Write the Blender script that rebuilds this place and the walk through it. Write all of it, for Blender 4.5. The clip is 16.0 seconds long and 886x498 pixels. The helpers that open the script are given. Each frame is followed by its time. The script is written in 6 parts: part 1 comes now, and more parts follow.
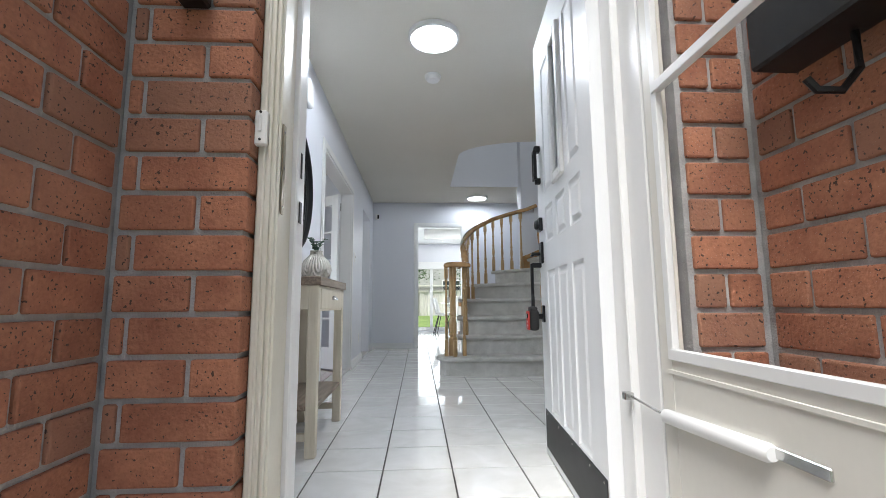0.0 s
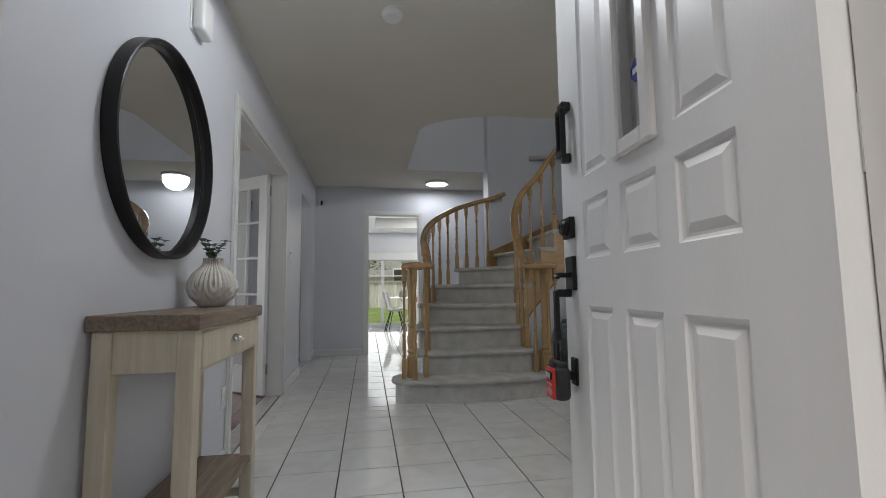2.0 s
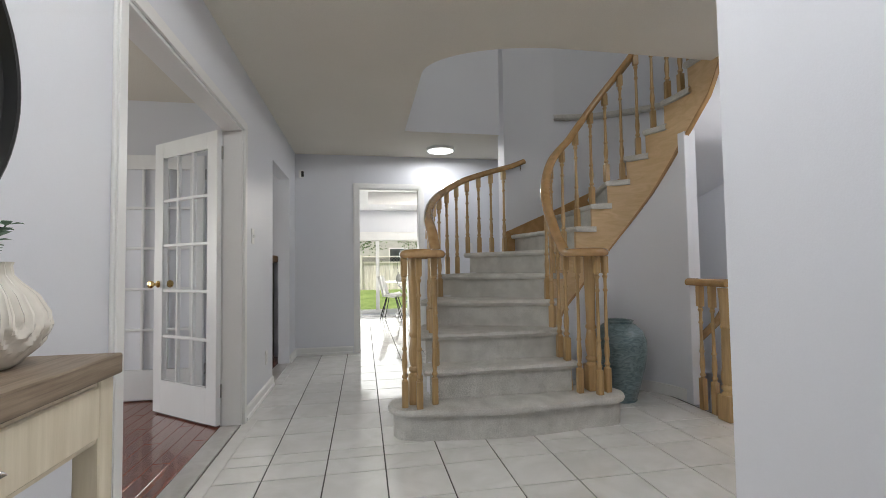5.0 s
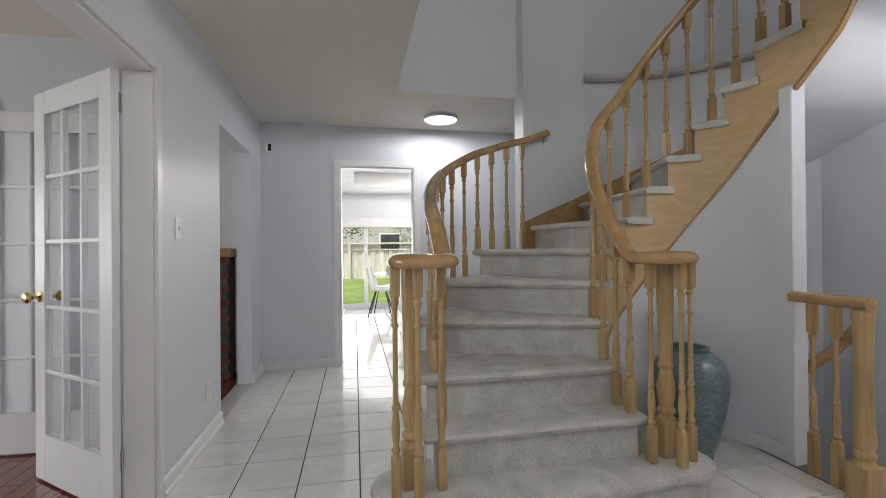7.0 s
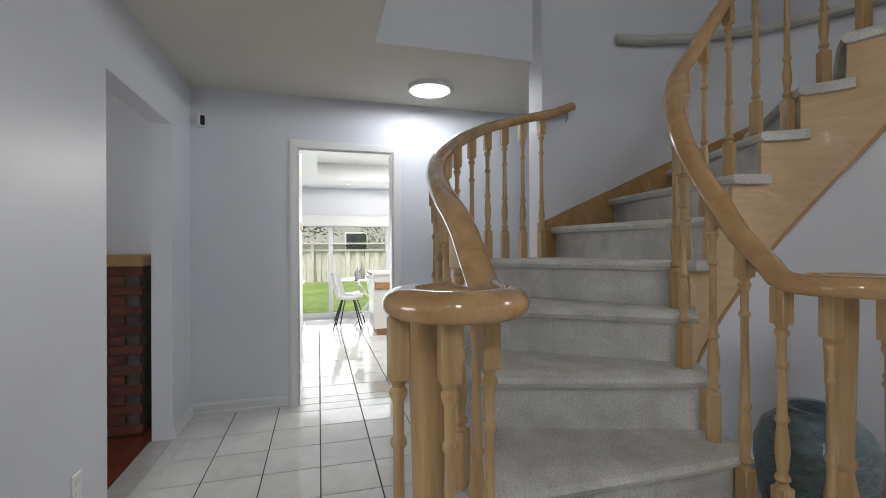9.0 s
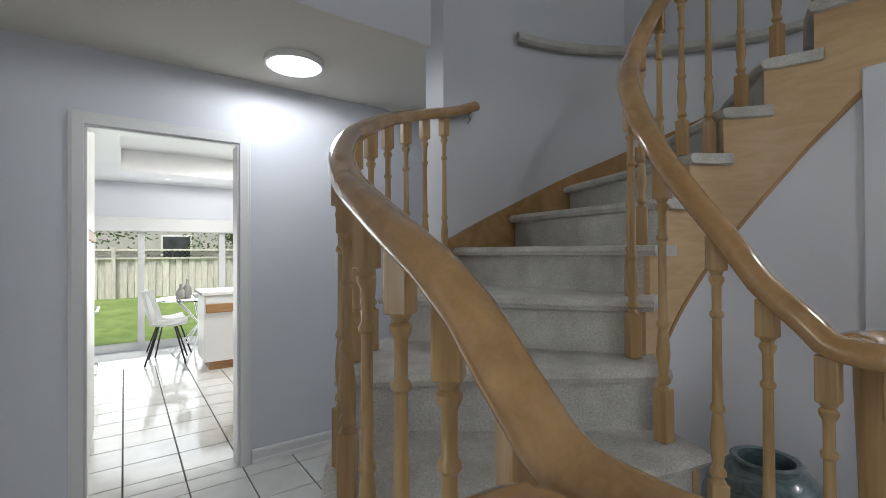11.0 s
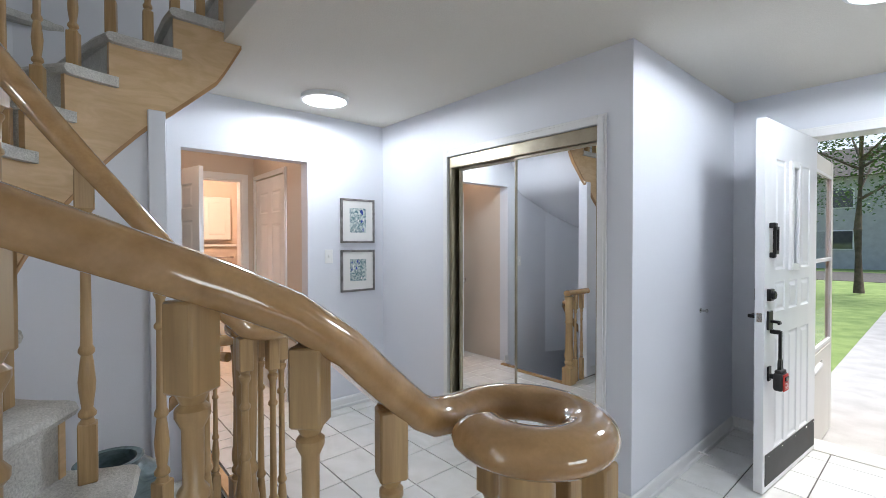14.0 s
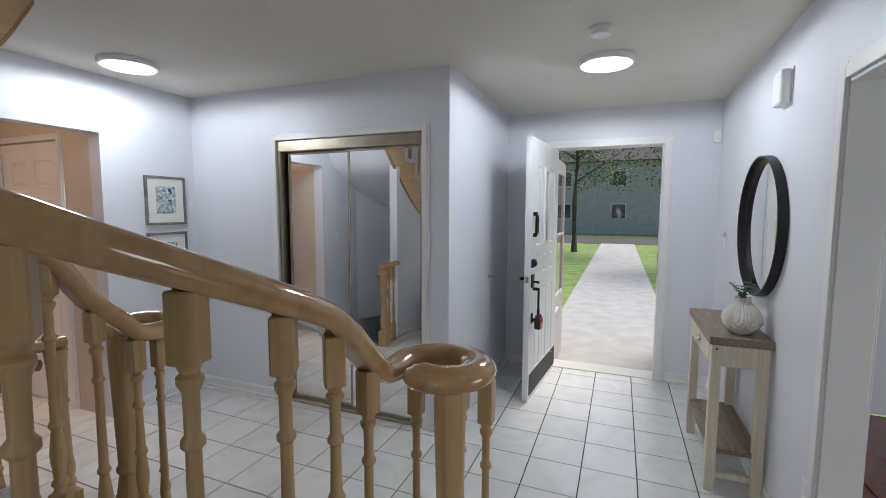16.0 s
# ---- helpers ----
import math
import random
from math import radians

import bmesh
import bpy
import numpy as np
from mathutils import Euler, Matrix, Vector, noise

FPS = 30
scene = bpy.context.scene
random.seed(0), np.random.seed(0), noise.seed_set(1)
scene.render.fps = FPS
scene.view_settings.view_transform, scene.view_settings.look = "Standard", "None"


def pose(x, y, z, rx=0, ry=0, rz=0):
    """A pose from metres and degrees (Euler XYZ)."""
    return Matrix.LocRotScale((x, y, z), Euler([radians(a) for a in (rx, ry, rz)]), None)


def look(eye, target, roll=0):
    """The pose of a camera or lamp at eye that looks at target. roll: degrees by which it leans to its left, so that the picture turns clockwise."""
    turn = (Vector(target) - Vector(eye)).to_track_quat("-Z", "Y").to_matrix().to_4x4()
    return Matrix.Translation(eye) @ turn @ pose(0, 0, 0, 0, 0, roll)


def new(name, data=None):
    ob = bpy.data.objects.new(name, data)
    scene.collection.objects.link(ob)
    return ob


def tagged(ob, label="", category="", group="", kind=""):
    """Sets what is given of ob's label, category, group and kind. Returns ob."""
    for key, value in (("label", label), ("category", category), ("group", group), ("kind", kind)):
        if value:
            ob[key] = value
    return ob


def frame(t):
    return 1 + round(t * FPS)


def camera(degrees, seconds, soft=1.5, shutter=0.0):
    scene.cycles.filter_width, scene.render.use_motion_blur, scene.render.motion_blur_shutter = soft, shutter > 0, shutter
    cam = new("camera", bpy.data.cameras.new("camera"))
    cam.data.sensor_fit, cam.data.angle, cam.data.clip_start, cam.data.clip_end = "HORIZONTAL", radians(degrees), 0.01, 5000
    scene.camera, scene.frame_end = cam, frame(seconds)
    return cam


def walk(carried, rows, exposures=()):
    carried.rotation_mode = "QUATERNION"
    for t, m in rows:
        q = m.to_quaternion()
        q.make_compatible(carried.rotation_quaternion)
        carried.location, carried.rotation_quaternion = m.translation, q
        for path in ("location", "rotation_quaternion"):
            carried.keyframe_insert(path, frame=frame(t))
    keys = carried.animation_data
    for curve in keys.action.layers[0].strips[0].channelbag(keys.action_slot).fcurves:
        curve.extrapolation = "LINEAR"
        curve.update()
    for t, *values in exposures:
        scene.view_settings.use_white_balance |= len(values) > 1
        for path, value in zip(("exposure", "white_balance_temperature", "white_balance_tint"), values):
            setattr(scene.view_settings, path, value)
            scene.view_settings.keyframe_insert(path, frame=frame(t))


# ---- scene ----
cam = camera(90.6, 16.0, soft=0.8, shutter=0.0)
PATH = [
    (0, (-0.15, -5.395, 0.723), (-0.038, -3.414, 0.971), -0.4),
    (0.5, (-0.16, -5.124, 0.803), (0.017, -3.151, 1.079), -0.9),
    (1, (-0.19, -4.901, 0.855), (0.05, -2.929, 1.089), -1.3),
    (1.5, (-0.188, -4.751, 0.947), (0.09, -2.778, 1.121), -2.1),
    (2, (-0.165, -4.542, 0.925), (0.173, -2.579, 1.107), -0.6),
    (2.5, (-0.122, -4.405, 0.939), (0.227, -2.442, 1.101), -0.6),
    (3, (-0.106, -4.318, 0.957), (0.241, -2.353, 1.1), -0.5),
    (3.5, (-0.092, -4.116, 0.973), (0.257, -2.15, 1.094), -0.2),
    (4, (-0.092, -3.922, 0.996), (0.26, -1.956, 1.097), -0.3),
    (4.2, (-0.106, -3.846, 0.992), (0.245, -1.881, 1.11), -0.9),
    (6.3, (-0.085, -2.965, 1.138), (0.285, -1.0, 1.144), -0.4),
    (6.5, (-0.072, -2.855, 1.131), (0.303, -0.891, 1.143), -0.4),
    (7, (-0.017, -2.587, 1.16), (0.377, -0.626, 1.169), -0.5),
    (7.5, (-0.006, -2.338, 1.163), (0.408, -0.381, 1.173), -0.5),
    (8, (-0.015, -2.091, 1.186), (0.41, -0.136, 1.195), -0.3),
    (8.2, (-0.008, -2.003, 1.195), (0.434, -0.052, 1.201), -0.3),
    (10.3, (-0.001, -1.168, 1.294), (0.875, 0.631, 1.3), -0.3),
    (10.5, (0.009, -1.112, 1.314), (0.96, 0.647, 1.317), -0.4),
    (11, (0.008, -1.003, 1.34), (1.184, 0.614, 1.355), -0.3),
    (11.5, (-0.002, -0.897, 1.369), (1.521, 0.398, 1.399), 0.1),
    (12, (-0.09, -0.886, 1.395), (1.746, -0.093, 1.406), 0.1),
    (12.5, (-0.186, -0.804, 1.372), (1.807, -0.649, 1.41), 0.0),
    (13, (-0.221, -0.64, 1.404), (1.735, -1.057, 1.418), 0.3),
    (13.5, (-0.178, -0.442, 1.412), (1.589, -1.377, 1.41), 0.1),
    (14, (-0.183, -0.291, 1.407), (1.325, -1.603, 1.376), -0.1),
    (14.5, (-0.229, -0.154, 1.403), (1.069, -1.674, 1.337), -0.2),
    (15, (-0.255, -0.017, 1.437), (0.834, -1.691, 1.332), -0.1),
    (15.5, (-0.217, 0.071, 1.487), (0.699, -1.701, 1.336), 0.1),
    (16, (-0.164, 0.181, 1.522), (0.581, -1.666, 1.347), 0.2),
]
walk(cam, [(t, look(eye, target, roll)) for t, eye, target, roll in PATH],
     exposures=[(0.0, 0.25, 6100, 8), (0.6, 0.08, 6100, 8), (1.3, -0.35, 6050, 8), (2.0, -0.65, 6500, 10), (2.9, -0.6, 6800, 10), (3.5, -0.36, 6800, 10),
                (4.2, 0.0, 6800, 10), (6.3, 0.18, 6700, 10), (8.2, 0.16, 6600, 10), (10.3, -0.06, 6400, 9), (11.2, -0.04, 6400, 9), (12.0, 0.16, 6200, 8), (12.5, 0.26, 6150, 8), (13.5, 0.47, 6100, 9),
                (14.4, 0.46, 6100, 9), (15.3, 0.11, 6150, 10), (16.0, -0.08, 6200, 10)])

# ---- world and light ----
SUN_EL, SUN_AZ = radians(58), radians(205)
world = bpy.data.worlds.new("overcast_sky")
scene.world = world
world.use_nodes = True
wn = world.node_tree
sky = wn.nodes.new("ShaderNodeTexSky")
sky.sky_type, sky.sun_disc = "NISHITA", False
sky.sun_elevation, sky.sun_rotation = SUN_EL, SUN_AZ
sky.air_density, sky.dust_density = 1.0, 4.0
wn.links.new(sky.outputs[0], wn.nodes["Background"].inputs[0])
wn.nodes["Background"].inputs[1].default_value = 0.15
sun = new("sun", bpy.data.lights.new("sun", "SUN"))
sun.data.energy, sun.data.angle, sun.data.color = 2.7, radians(25), (1.0, 0.96, 0.9)
sun.matrix_world = look((math.sin(SUN_AZ) * math.cos(SUN_EL), math.cos(SUN_AZ) * math.cos(SUN_EL), math.sin(SUN_EL)), (0, 0, 0))


def disc_light(x, y, z, power, size=0.30, color=(0.93, 0.96, 1.0)):
    """The glow of a shallow domed ceiling lamp, also used for fills: even downwards and to all sides."""
    lamp = new("lamp_and_fill_glow", bpy.data.lights.new("lamp_and_fill_glow", "SPOT"))
    lamp.data.spot_size, lamp.data.spot_blend, lamp.data.shadow_soft_size = radians(180), 0.04, size / 2
    lamp.data.energy, lamp.data.color = power * 3.4, color
    lamp.matrix_world = look((x, y, z), (x, y, z - 1))
    return lamp


LAMP_Z = 2.385
disc_light(0.80, 1.53, LAMP_Z, 7.0)
disc_light(2.74, -1.72, LAMP_Z, 11.0)
disc_light(-0.05, -2.76, LAMP_Z, 17)
disc_light(5.0, -1.45, 2.38, 20, 0.25, (1.0, 0.65, 0.46))
# unseen warm fill added to brighten the open door in the washroom hall
disc_light(3.62, -1.00, 2.40, 1.6, 0.14, (1.0, 0.68, 0.48))
# no lamp hangs in the tray: one fill added for the kitchen downlights
disc_light(1.3, 4.0, 2.55, 62, 0.8, (1.0, 0.97, 0.92))


def window_and_fill_light(x, y, z, w, h, target, power, color=(0.95, 0.98, 1.0)):
    lamp = new("window_and_fill_area", bpy.data.lights.new("window_and_fill_area", "AREA"))
    lamp.data.shape, lamp.data.size, lamp.data.size_y, lamp.data.energy, lamp.data.color = "RECTANGLE", w, h, power, color
    lamp.matrix_world = look((x, y, z), target)


window_and_fill_light(0.8, 6.32, 0.95, 3.4, 1.7, (0.7, 2.0, 0.8), 42)
# assumed windows out of view, added as fill for the living and family rooms
window_and_fill_light(-5.19, -1.0, 1.3, 2.3, 1.3, (-1.0, -1.0, 1.1), 45)
window_and_fill_light(-5.19, 2.0, 1.3, 1.4, 1.2, (-1.0, 1.8, 1.0), 24)
# stairwell fill, set in an added landing window out of view
window_and_fill_light(1.2, -3.19, 4.1, 2.0, 1.2, (1.6, 0.3, 3.2), 15)


# ---- materials ----
def material(name, rough=0.6, metal=0.0, coat=0.0):
    m = bpy.data.materials.new(name)
    m.use_nodes = True
    b = m.node_tree.nodes["Principled BSDF"]
    b.inputs["Roughness"].default_value, b.inputs["Metallic"].default_value = rough, metal
    b.inputs["Coat Weight"].default_value = coat
    return m, m.node_tree, b


def surface(name, c1, c2, scale=6.0, rough=0.6, metal=0.0, coat=0.0, bump=0.0, bump_scale=60.0, stretch=(1, 1, 1), detail=5.0, distort=0.0,
            vary=0.0, fine=0.0, rough_vary=0.0, island=False):
    """Two colours mixed by large noise, fine noise on top, bump relief; vary shifts brightness by object."""
    m, tree, b = material(name, rough, metal, coat)
    n, l = tree.nodes, tree.links
    co = n.new("ShaderNodeTexCoord")
    mp = n.new("ShaderNodeMapping")
    mp.inputs["Scale"].default_value = stretch
    geo = n.new("ShaderNodeNewGeometry")
    l.new(geo.outputs["Position"], mp.inputs["Vector"]) if not vary else l.new(co.outputs["Object"], mp.inputs["Vector"])
    big = n.new("ShaderNodeTexNoise")
    big.inputs["Scale"].default_value, big.inputs["Detail"].default_value, big.inputs["Distortion"].default_value = scale, detail, distort
    info = n.new("ShaderNodeObjectInfo")
    if vary:
        add = n.new("ShaderNodeVectorMath")
        add.operation = "ADD"
        mul = n.new("ShaderNodeMath")
        mul.operation, mul.inputs[1].default_value = "MULTIPLY", 37.0
        l.new(geo.outputs["Random Per Island"] if island else info.outputs["Random"], mul.inputs[0])
        l.new(mp.outputs[0], add.inputs[0]), l.new(mul.outputs[0], add.inputs[1])
        vec = add.outputs[0]
    else:
        vec = mp.outputs[0]
    l.new(vec, big.inputs["Vector"])
    ramp = n.new("ShaderNodeValToRGB")
    ramp.color_ramp.elements[0].position, ramp.color_ramp.elements[1].position = 0.32, 0.68
    ramp.color_ramp.elements[0].color, ramp.color_ramp.elements[1].color = (*c1, 1), (*c2, 1)
    l.new(big.outputs["Fac"], ramp.inputs[0])
    out = ramp.outputs[0]
    small = n.new("ShaderNodeTexNoise")
    small.inputs["Scale"].default_value, small.inputs["Detail"].default_value = bump_scale, 4.0
    l.new(vec, small.inputs["Vector"])
    if fine or vary:
        hsv = n.new("ShaderNodeHueSaturation")
        l.new(out, hsv.inputs["Color"])
        val = n.new("ShaderNodeMath")
        val.operation, val.inputs[1].default_value, val.inputs[2].default_value = "MULTIPLY_ADD", 2 * fine, 1.0 - fine
        l.new(small.outputs["Fac"], val.inputs[0])
        if vary:
            v2 = n.new("ShaderNodeMath")
            v2.operation, v2.inputs[1].default_value = "MULTIPLY_ADD", 2 * vary
            l.new(geo.outputs["Random Per Island"] if island else info.outputs["Random"], v2.inputs[0])
            v3 = n.new("ShaderNodeMath")
            v3.operation, v3.inputs[1].default_value = "SUBTRACT", vary
            l.new(val.outputs[0], v3.inputs[0]), l.new(v3.outputs[0], v2.inputs[2])
            val = v2
        l.new(val.outputs[0], hsv.inputs["Value"])
        out = hsv.outputs[0]
    l.new(out, b.inputs["Base Color"])
    if rough_vary:
        rv = n.new("ShaderNodeMath")
        rv.operation, rv.inputs[1].default_value, rv.inputs[2].default_value = "MULTIPLY_ADD", 2 * rough_vary, rough - rough_vary
        l.new(big.outputs["Fac"], rv.inputs[0]), l.new(rv.outputs[0], b.inputs["Roughness"])
    if bump:
        bp = n.new("ShaderNodeBump")
        bp.inputs["Strength"].default_value, bp.inputs["Distance"].default_value = bump, 0.004
        l.new(small.outputs["Fac"], bp.inputs["Height"]), l.new(bp.outputs[0], b.inputs["Normal"])
    return m


def glowing(name, color, strength):
    m, tree, b = material(name)
    b.inputs["Base Color"].default_value = (*color, 1)
    b.inputs["Emission Color"].default_value, b.inputs["Emission Strength"].default_value = (*color, 1), strength
    return m


def glass_mat(name, tint=(1, 1, 1), rough=0.0):
    m, tree, b = material(name, rough)
    b.inputs["Base Color"].default_value, b.inputs["Transmission Weight"].default_value, b.inputs["IOR"].default_value = (*tint, 1), 1.0, 1.03
    b.inputs["Specular IOR Level"].default_value = 0.5
    return m


def mirror_mat(name, tint=0.88):
    m, tree, b = material(name, 0.01, 1.0)
    b.inputs["Base Color"].default_value = (tint, tint * 1.01, tint * 1.01, 1)
    return m


def oak_mat(name, c1, c2, axis=2, rough=0.34, coat=0.3):
    st = [26, 26, 26]
    st[axis] = 1.6
    m = surface(name, c1, c2, 1.6, rough, 0, coat, 0.15, 9, tuple(st), 6, 0.6, fine=0.10, rough_vary=0.08)
    m.node_tree.nodes["Principled BSDF"].inputs["Coat Roughness"].default_value = 0.25
    return m


WALL = surface("wall_paint", (0.70, 0.715, 0.765), (0.73, 0.745, 0.79), 1.3, 0.42, bump=0.10, bump_scale=220, fine=0.02)
CEIL = surface("ceiling_paint", (0.70, 0.67, 0.60), (0.74, 0.71, 0.64), 1.1, 0.8, bump=0.5, bump_scale=140, fine=0.05)
TRIM = surface("white_trim_gloss", (0.76, 0.76, 0.76), (0.80, 0.80, 0.79), 2.2, 0.3, bump=0.05, bump_scale=60, fine=0.02)
DOORW = surface("white_door_paint", (0.77, 0.78, 0.79), (0.82, 0.83, 0.84), 2.0, 0.33, bump=0.08, bump_scale=90, fine=0.02, stretch=(3, 3, 0.6))
CREAM = surface("aged_cream_paint", (0.62, 0.58, 0.48), (0.74, 0.72, 0.64), 2.5, 0.4, bump=0.1, bump_scale=80, fine=0.05)
ALU = surface("cream_aluminium", (0.66, 0.64, 0.58), (0.72, 0.70, 0.64), 2.0, 0.35, fine=0.03)
TILE = surface("glazed_floor_tile", (0.70, 0.695, 0.665), (0.80, 0.795, 0.775), 4.5, 0.10, coat=0.25, bump=0.03, bump_scale=14, detail=8, distort=1.2, vary=0.035, fine=0.03, rough_vary=0.05)
GROUT = surface("dark_grout", (0.055, 0.05, 0.045), (0.11, 0.10, 0.09), 9, 0.9, bump=0.4, bump_scale=300, fine=0.1)
CARPET = surface("grey_carpet", (0.50, 0.49, 0.46), (0.65, 0.64, 0.605), 9.0, 0.95, bump=1.0, bump_scale=170, detail=8, fine=0.42)
OAK = oak_mat("varnished_oak_upright", (0.37, 0.232, 0.098), (0.51, 0.342, 0.158), 2)
OAKX = surface("varnished_oak_rail", (0.365, 0.208, 0.084), (0.50, 0.305, 0.136), 7, 0.12, coat=0.8, bump=0.04, bump_scale=150, detail=7, distort=1.8, fine=0.12, rough_vary=0.03)
PLY = surface("maple_stringer", (0.56, 0.38, 0.20), (0.66, 0.47, 0.27), 2.2, 0.48, coat=0.05, bump=0.1, bump_scale=14, stretch=(2, 2, 7), distort=1.8, fine=0.06)
OAKDK = surface("oak_edge_trim", (0.34, 0.19, 0.08), (0.46, 0.27, 0.12), 6, 0.35, coat=0.3, fine=0.1)
BLACK = surface("matte_black_metal", (0.012, 0.012, 0.013), (0.02, 0.02, 0.021), 9, 0.38, 0.4, fine=0.05)
BLACKP = surface("black_rubber", (0.018, 0.018, 0.018), (0.03, 0.03, 0.03), 9, 0.6, fine=0.08)
RED = surface("red_plastic", (0.56, 0.035, 0.025), (0.62, 0.05, 0.035), 7, 0.45, fine=0.05)
STEEL = surface("brushed_steel", (0.55, 0.55, 0.54), (0.66, 0.66, 0.65), 14, 0.25, 1.0, fine=0.05)
BRASS = surface("dull_brass_track", (0.36, 0.32, 0.24), (0.46, 0.41, 0.31), 10, 0.32, 0.9, fine=0.06)
GOLD = surface("polished_brass", (0.62, 0.44, 0.17), (0.70, 0.50, 0.22), 9, 0.18, 1.0, fine=0.04)
MIRROR = mirror_mat("mirror_glass")
GLASS = glass_mat("clear_pane")
def brick_mat(name, c1, c2, grey, dark):
    """Fired clay: two clay tones, greyer bricks by object, sparse dark iron spots and a rough face."""
    m = surface(name, c1, c2, 9, 0.88, bump=0.9, bump_scale=110, detail=7, vary=0.20, fine=0.34)
    n, l = m.node_tree.nodes, m.node_tree.links
    b = n["Principled BSDF"]
    src = b.inputs["Base Color"].links[0].from_socket
    info, co = n.new("ShaderNodeObjectInfo"), n.new("ShaderNodeTexCoord")
    off = n.new("ShaderNodeVectorMath")
    off.operation, off.inputs[1].default_value = "MULTIPLY_ADD", (1, 1, 1)
    mul = n.new("ShaderNodeMath")
    mul.operation, mul.inputs[1].default_value = "MULTIPLY", 61.0
    l.new(info.outputs["Random"], mul.inputs[0]), l.new(co.outputs["Object"], off.inputs[0]), l.new(mul.outputs[0], off.inputs[2])
    tone = n.new("ShaderNodeMapRange")
    tone.inputs[1].default_value, tone.inputs[2].default_value, tone.inputs[4].default_value = 0.55, 1.0, 0.75
    l.new(info.outputs["Random"], tone.inputs[0])
    mix = n.new("ShaderNodeMix")
    mix.data_type = "RGBA"
    mix.inputs[7].default_value = (*grey, 1)
    l.new(tone.outputs[0], mix.inputs[0]), l.new(src, mix.inputs[6])
    spots = n.new("ShaderNodeTexNoise")
    spots.inputs["Scale"].default_value, spots.inputs["Detail"].default_value = 120.0, 1.0
    l.new(off.outputs[0], spots.inputs["Vector"])
    cut = n.new("ShaderNodeMapRange")
    cut.inputs[1].default_value, cut.inputs[2].default_value, cut.inputs[4].default_value = 0.66, 0.70, 0.9
    l.new(spots.outputs["Fac"], cut.inputs[0])
    mix2 = n.new("ShaderNodeMix")
    mix2.data_type = "RGBA"
    mix2.inputs[7].default_value = (*dark, 1)
    l.new(cut.outputs[0], mix2.inputs[0]), l.new(mix.outputs[2], mix2.inputs[6]), l.new(mix2.outputs[2], b.inputs["Base Color"])
    return m


BRICK = brick_mat("orange_brick", (0.30, 0.118, 0.068), (0.43, 0.19, 0.108), (0.23, 0.13, 0.088), (0.035, 0.024, 0.02))
HEARTH = brick_mat("dark_red_brick", (0.11, 0.035, 0.025), (0.20, 0.07, 0.045), (0.09, 0.05, 0.04), (0.02, 0.015, 0.012))
MORTAR = surface("grey_mortar", (0.33, 0.325, 0.32), (0.44, 0.435, 0.43), 16, 0.95, bump=0.8, bump_scale=200, fine=0.15)
DARKMORTAR = surface("dark_mortar", (0.07, 0.06, 0.055), (0.12, 0.105, 0.095), 14, 0.95, bump=0.8, bump_scale=200, fine=0.2)
CONSOLE = surface("cream_oak_laminate", (0.60, 0.53, 0.40), (0.70, 0.63, 0.50), 2.2, 0.5, bump=0.08, bump_scale=12, stretch=(22, 22, 1.8), fine=0.05)
DRIFT = surface("driftwood_top", (0.16, 0.115, 0.08), (0.29, 0.225, 0.165), 2.4, 0.5, bump=0.15, bump_scale=12, stretch=(34, 2.2, 34), distort=0.5, fine=0.12)
CERAMIC = surface("cream_ceramic", (0.66, 0.62, 0.55), (0.78, 0.75, 0.69), 14, 0.22, coat=0.6, bump=0.1, bump_scale=60, fine=0.05)
LEAF = surface("eucalyptus_leaf", (0.06, 0.13, 0.08), (0.16, 0.25, 0.18), 30, 0.6, fine=0.2, vary=0.1)
URN = surface("teal_glazed_urn", (0.075, 0.125, 0.145), (0.18, 0.25, 0.27), 11, 0.3, coat=0.4, bump=0.5, bump_scale=22, distort=2.5, stretch=(1, 1, 2.6), fine=0.15)
CHERRY = surface("cherry_floor", (0.13, 0.032, 0.018), (0.20, 0.055, 0.028), 2.0, 0.22, coat=0.4, bump=0.06, bump_scale=10, stretch=(14, 1.4, 1), fine=0.12, vary=0.05)
MARBLE = surface("threshold_stone", (0.42, 0.41, 0.39), (0.55, 0.54, 0.52), 8, 0.3, fine=0.08, distort=1.0)
PLATE = surface("white_plastic", (0.80, 0.80, 0.79), (0.83, 0.83, 0.82), 5, 0.3)
BEIGE = surface("bathroom_paint", (0.62, 0.53, 0.44), (0.66, 0.57, 0.48), 1.5, 0.5, bump=0.1, bump_scale=200)
TOWEL = surface("pale_towel", (0.72, 0.66, 0.58), (0.78, 0.72, 0.64), 12, 0.95, bump=1.0, bump_scale=260, fine=0.1)
PORCELAIN = surface("white_porcelain", (0.78, 0.77, 0.75), (0.80, 0.79, 0.77), 4, 0.08, coat=0.6)
PICFRAME = surface("silver_grey_frame", (0.14, 0.13, 0.12), (0.30, 0.285, 0.27), 18, 0.4, 0.5, fine=0.15)
MAT = surface("white_mount_board", (0.76, 0.75, 0.72), (0.79, 0.78, 0.75), 6, 0.8)
PAINT = surface("floral_watercolour", (0.05, 0.15, 0.18), (0.72, 0.76, 0.72), 21, 0.7, detail=9, distort=2.2, fine=0.25)
LENS = glowing("lamp_diffuser", (0.94, 0.97, 1.0), 6.0)
SPOT = glowing("downlight_lens", (1.0, 0.95, 0.88), 6.0)
GRASS = surface("lawn", (0.16, 0.25, 0.06), (0.27, 0.36, 0.11), 3.0, 0.95, bump=1.0, bump_scale=120, fine=0.3)
PATIO = surface("pale_concrete", (0.42, 0.41, 0.39), (0.52, 0.51, 0.49), 4, 0.9, bump=0.4, bump_scale=90, fine=0.1)
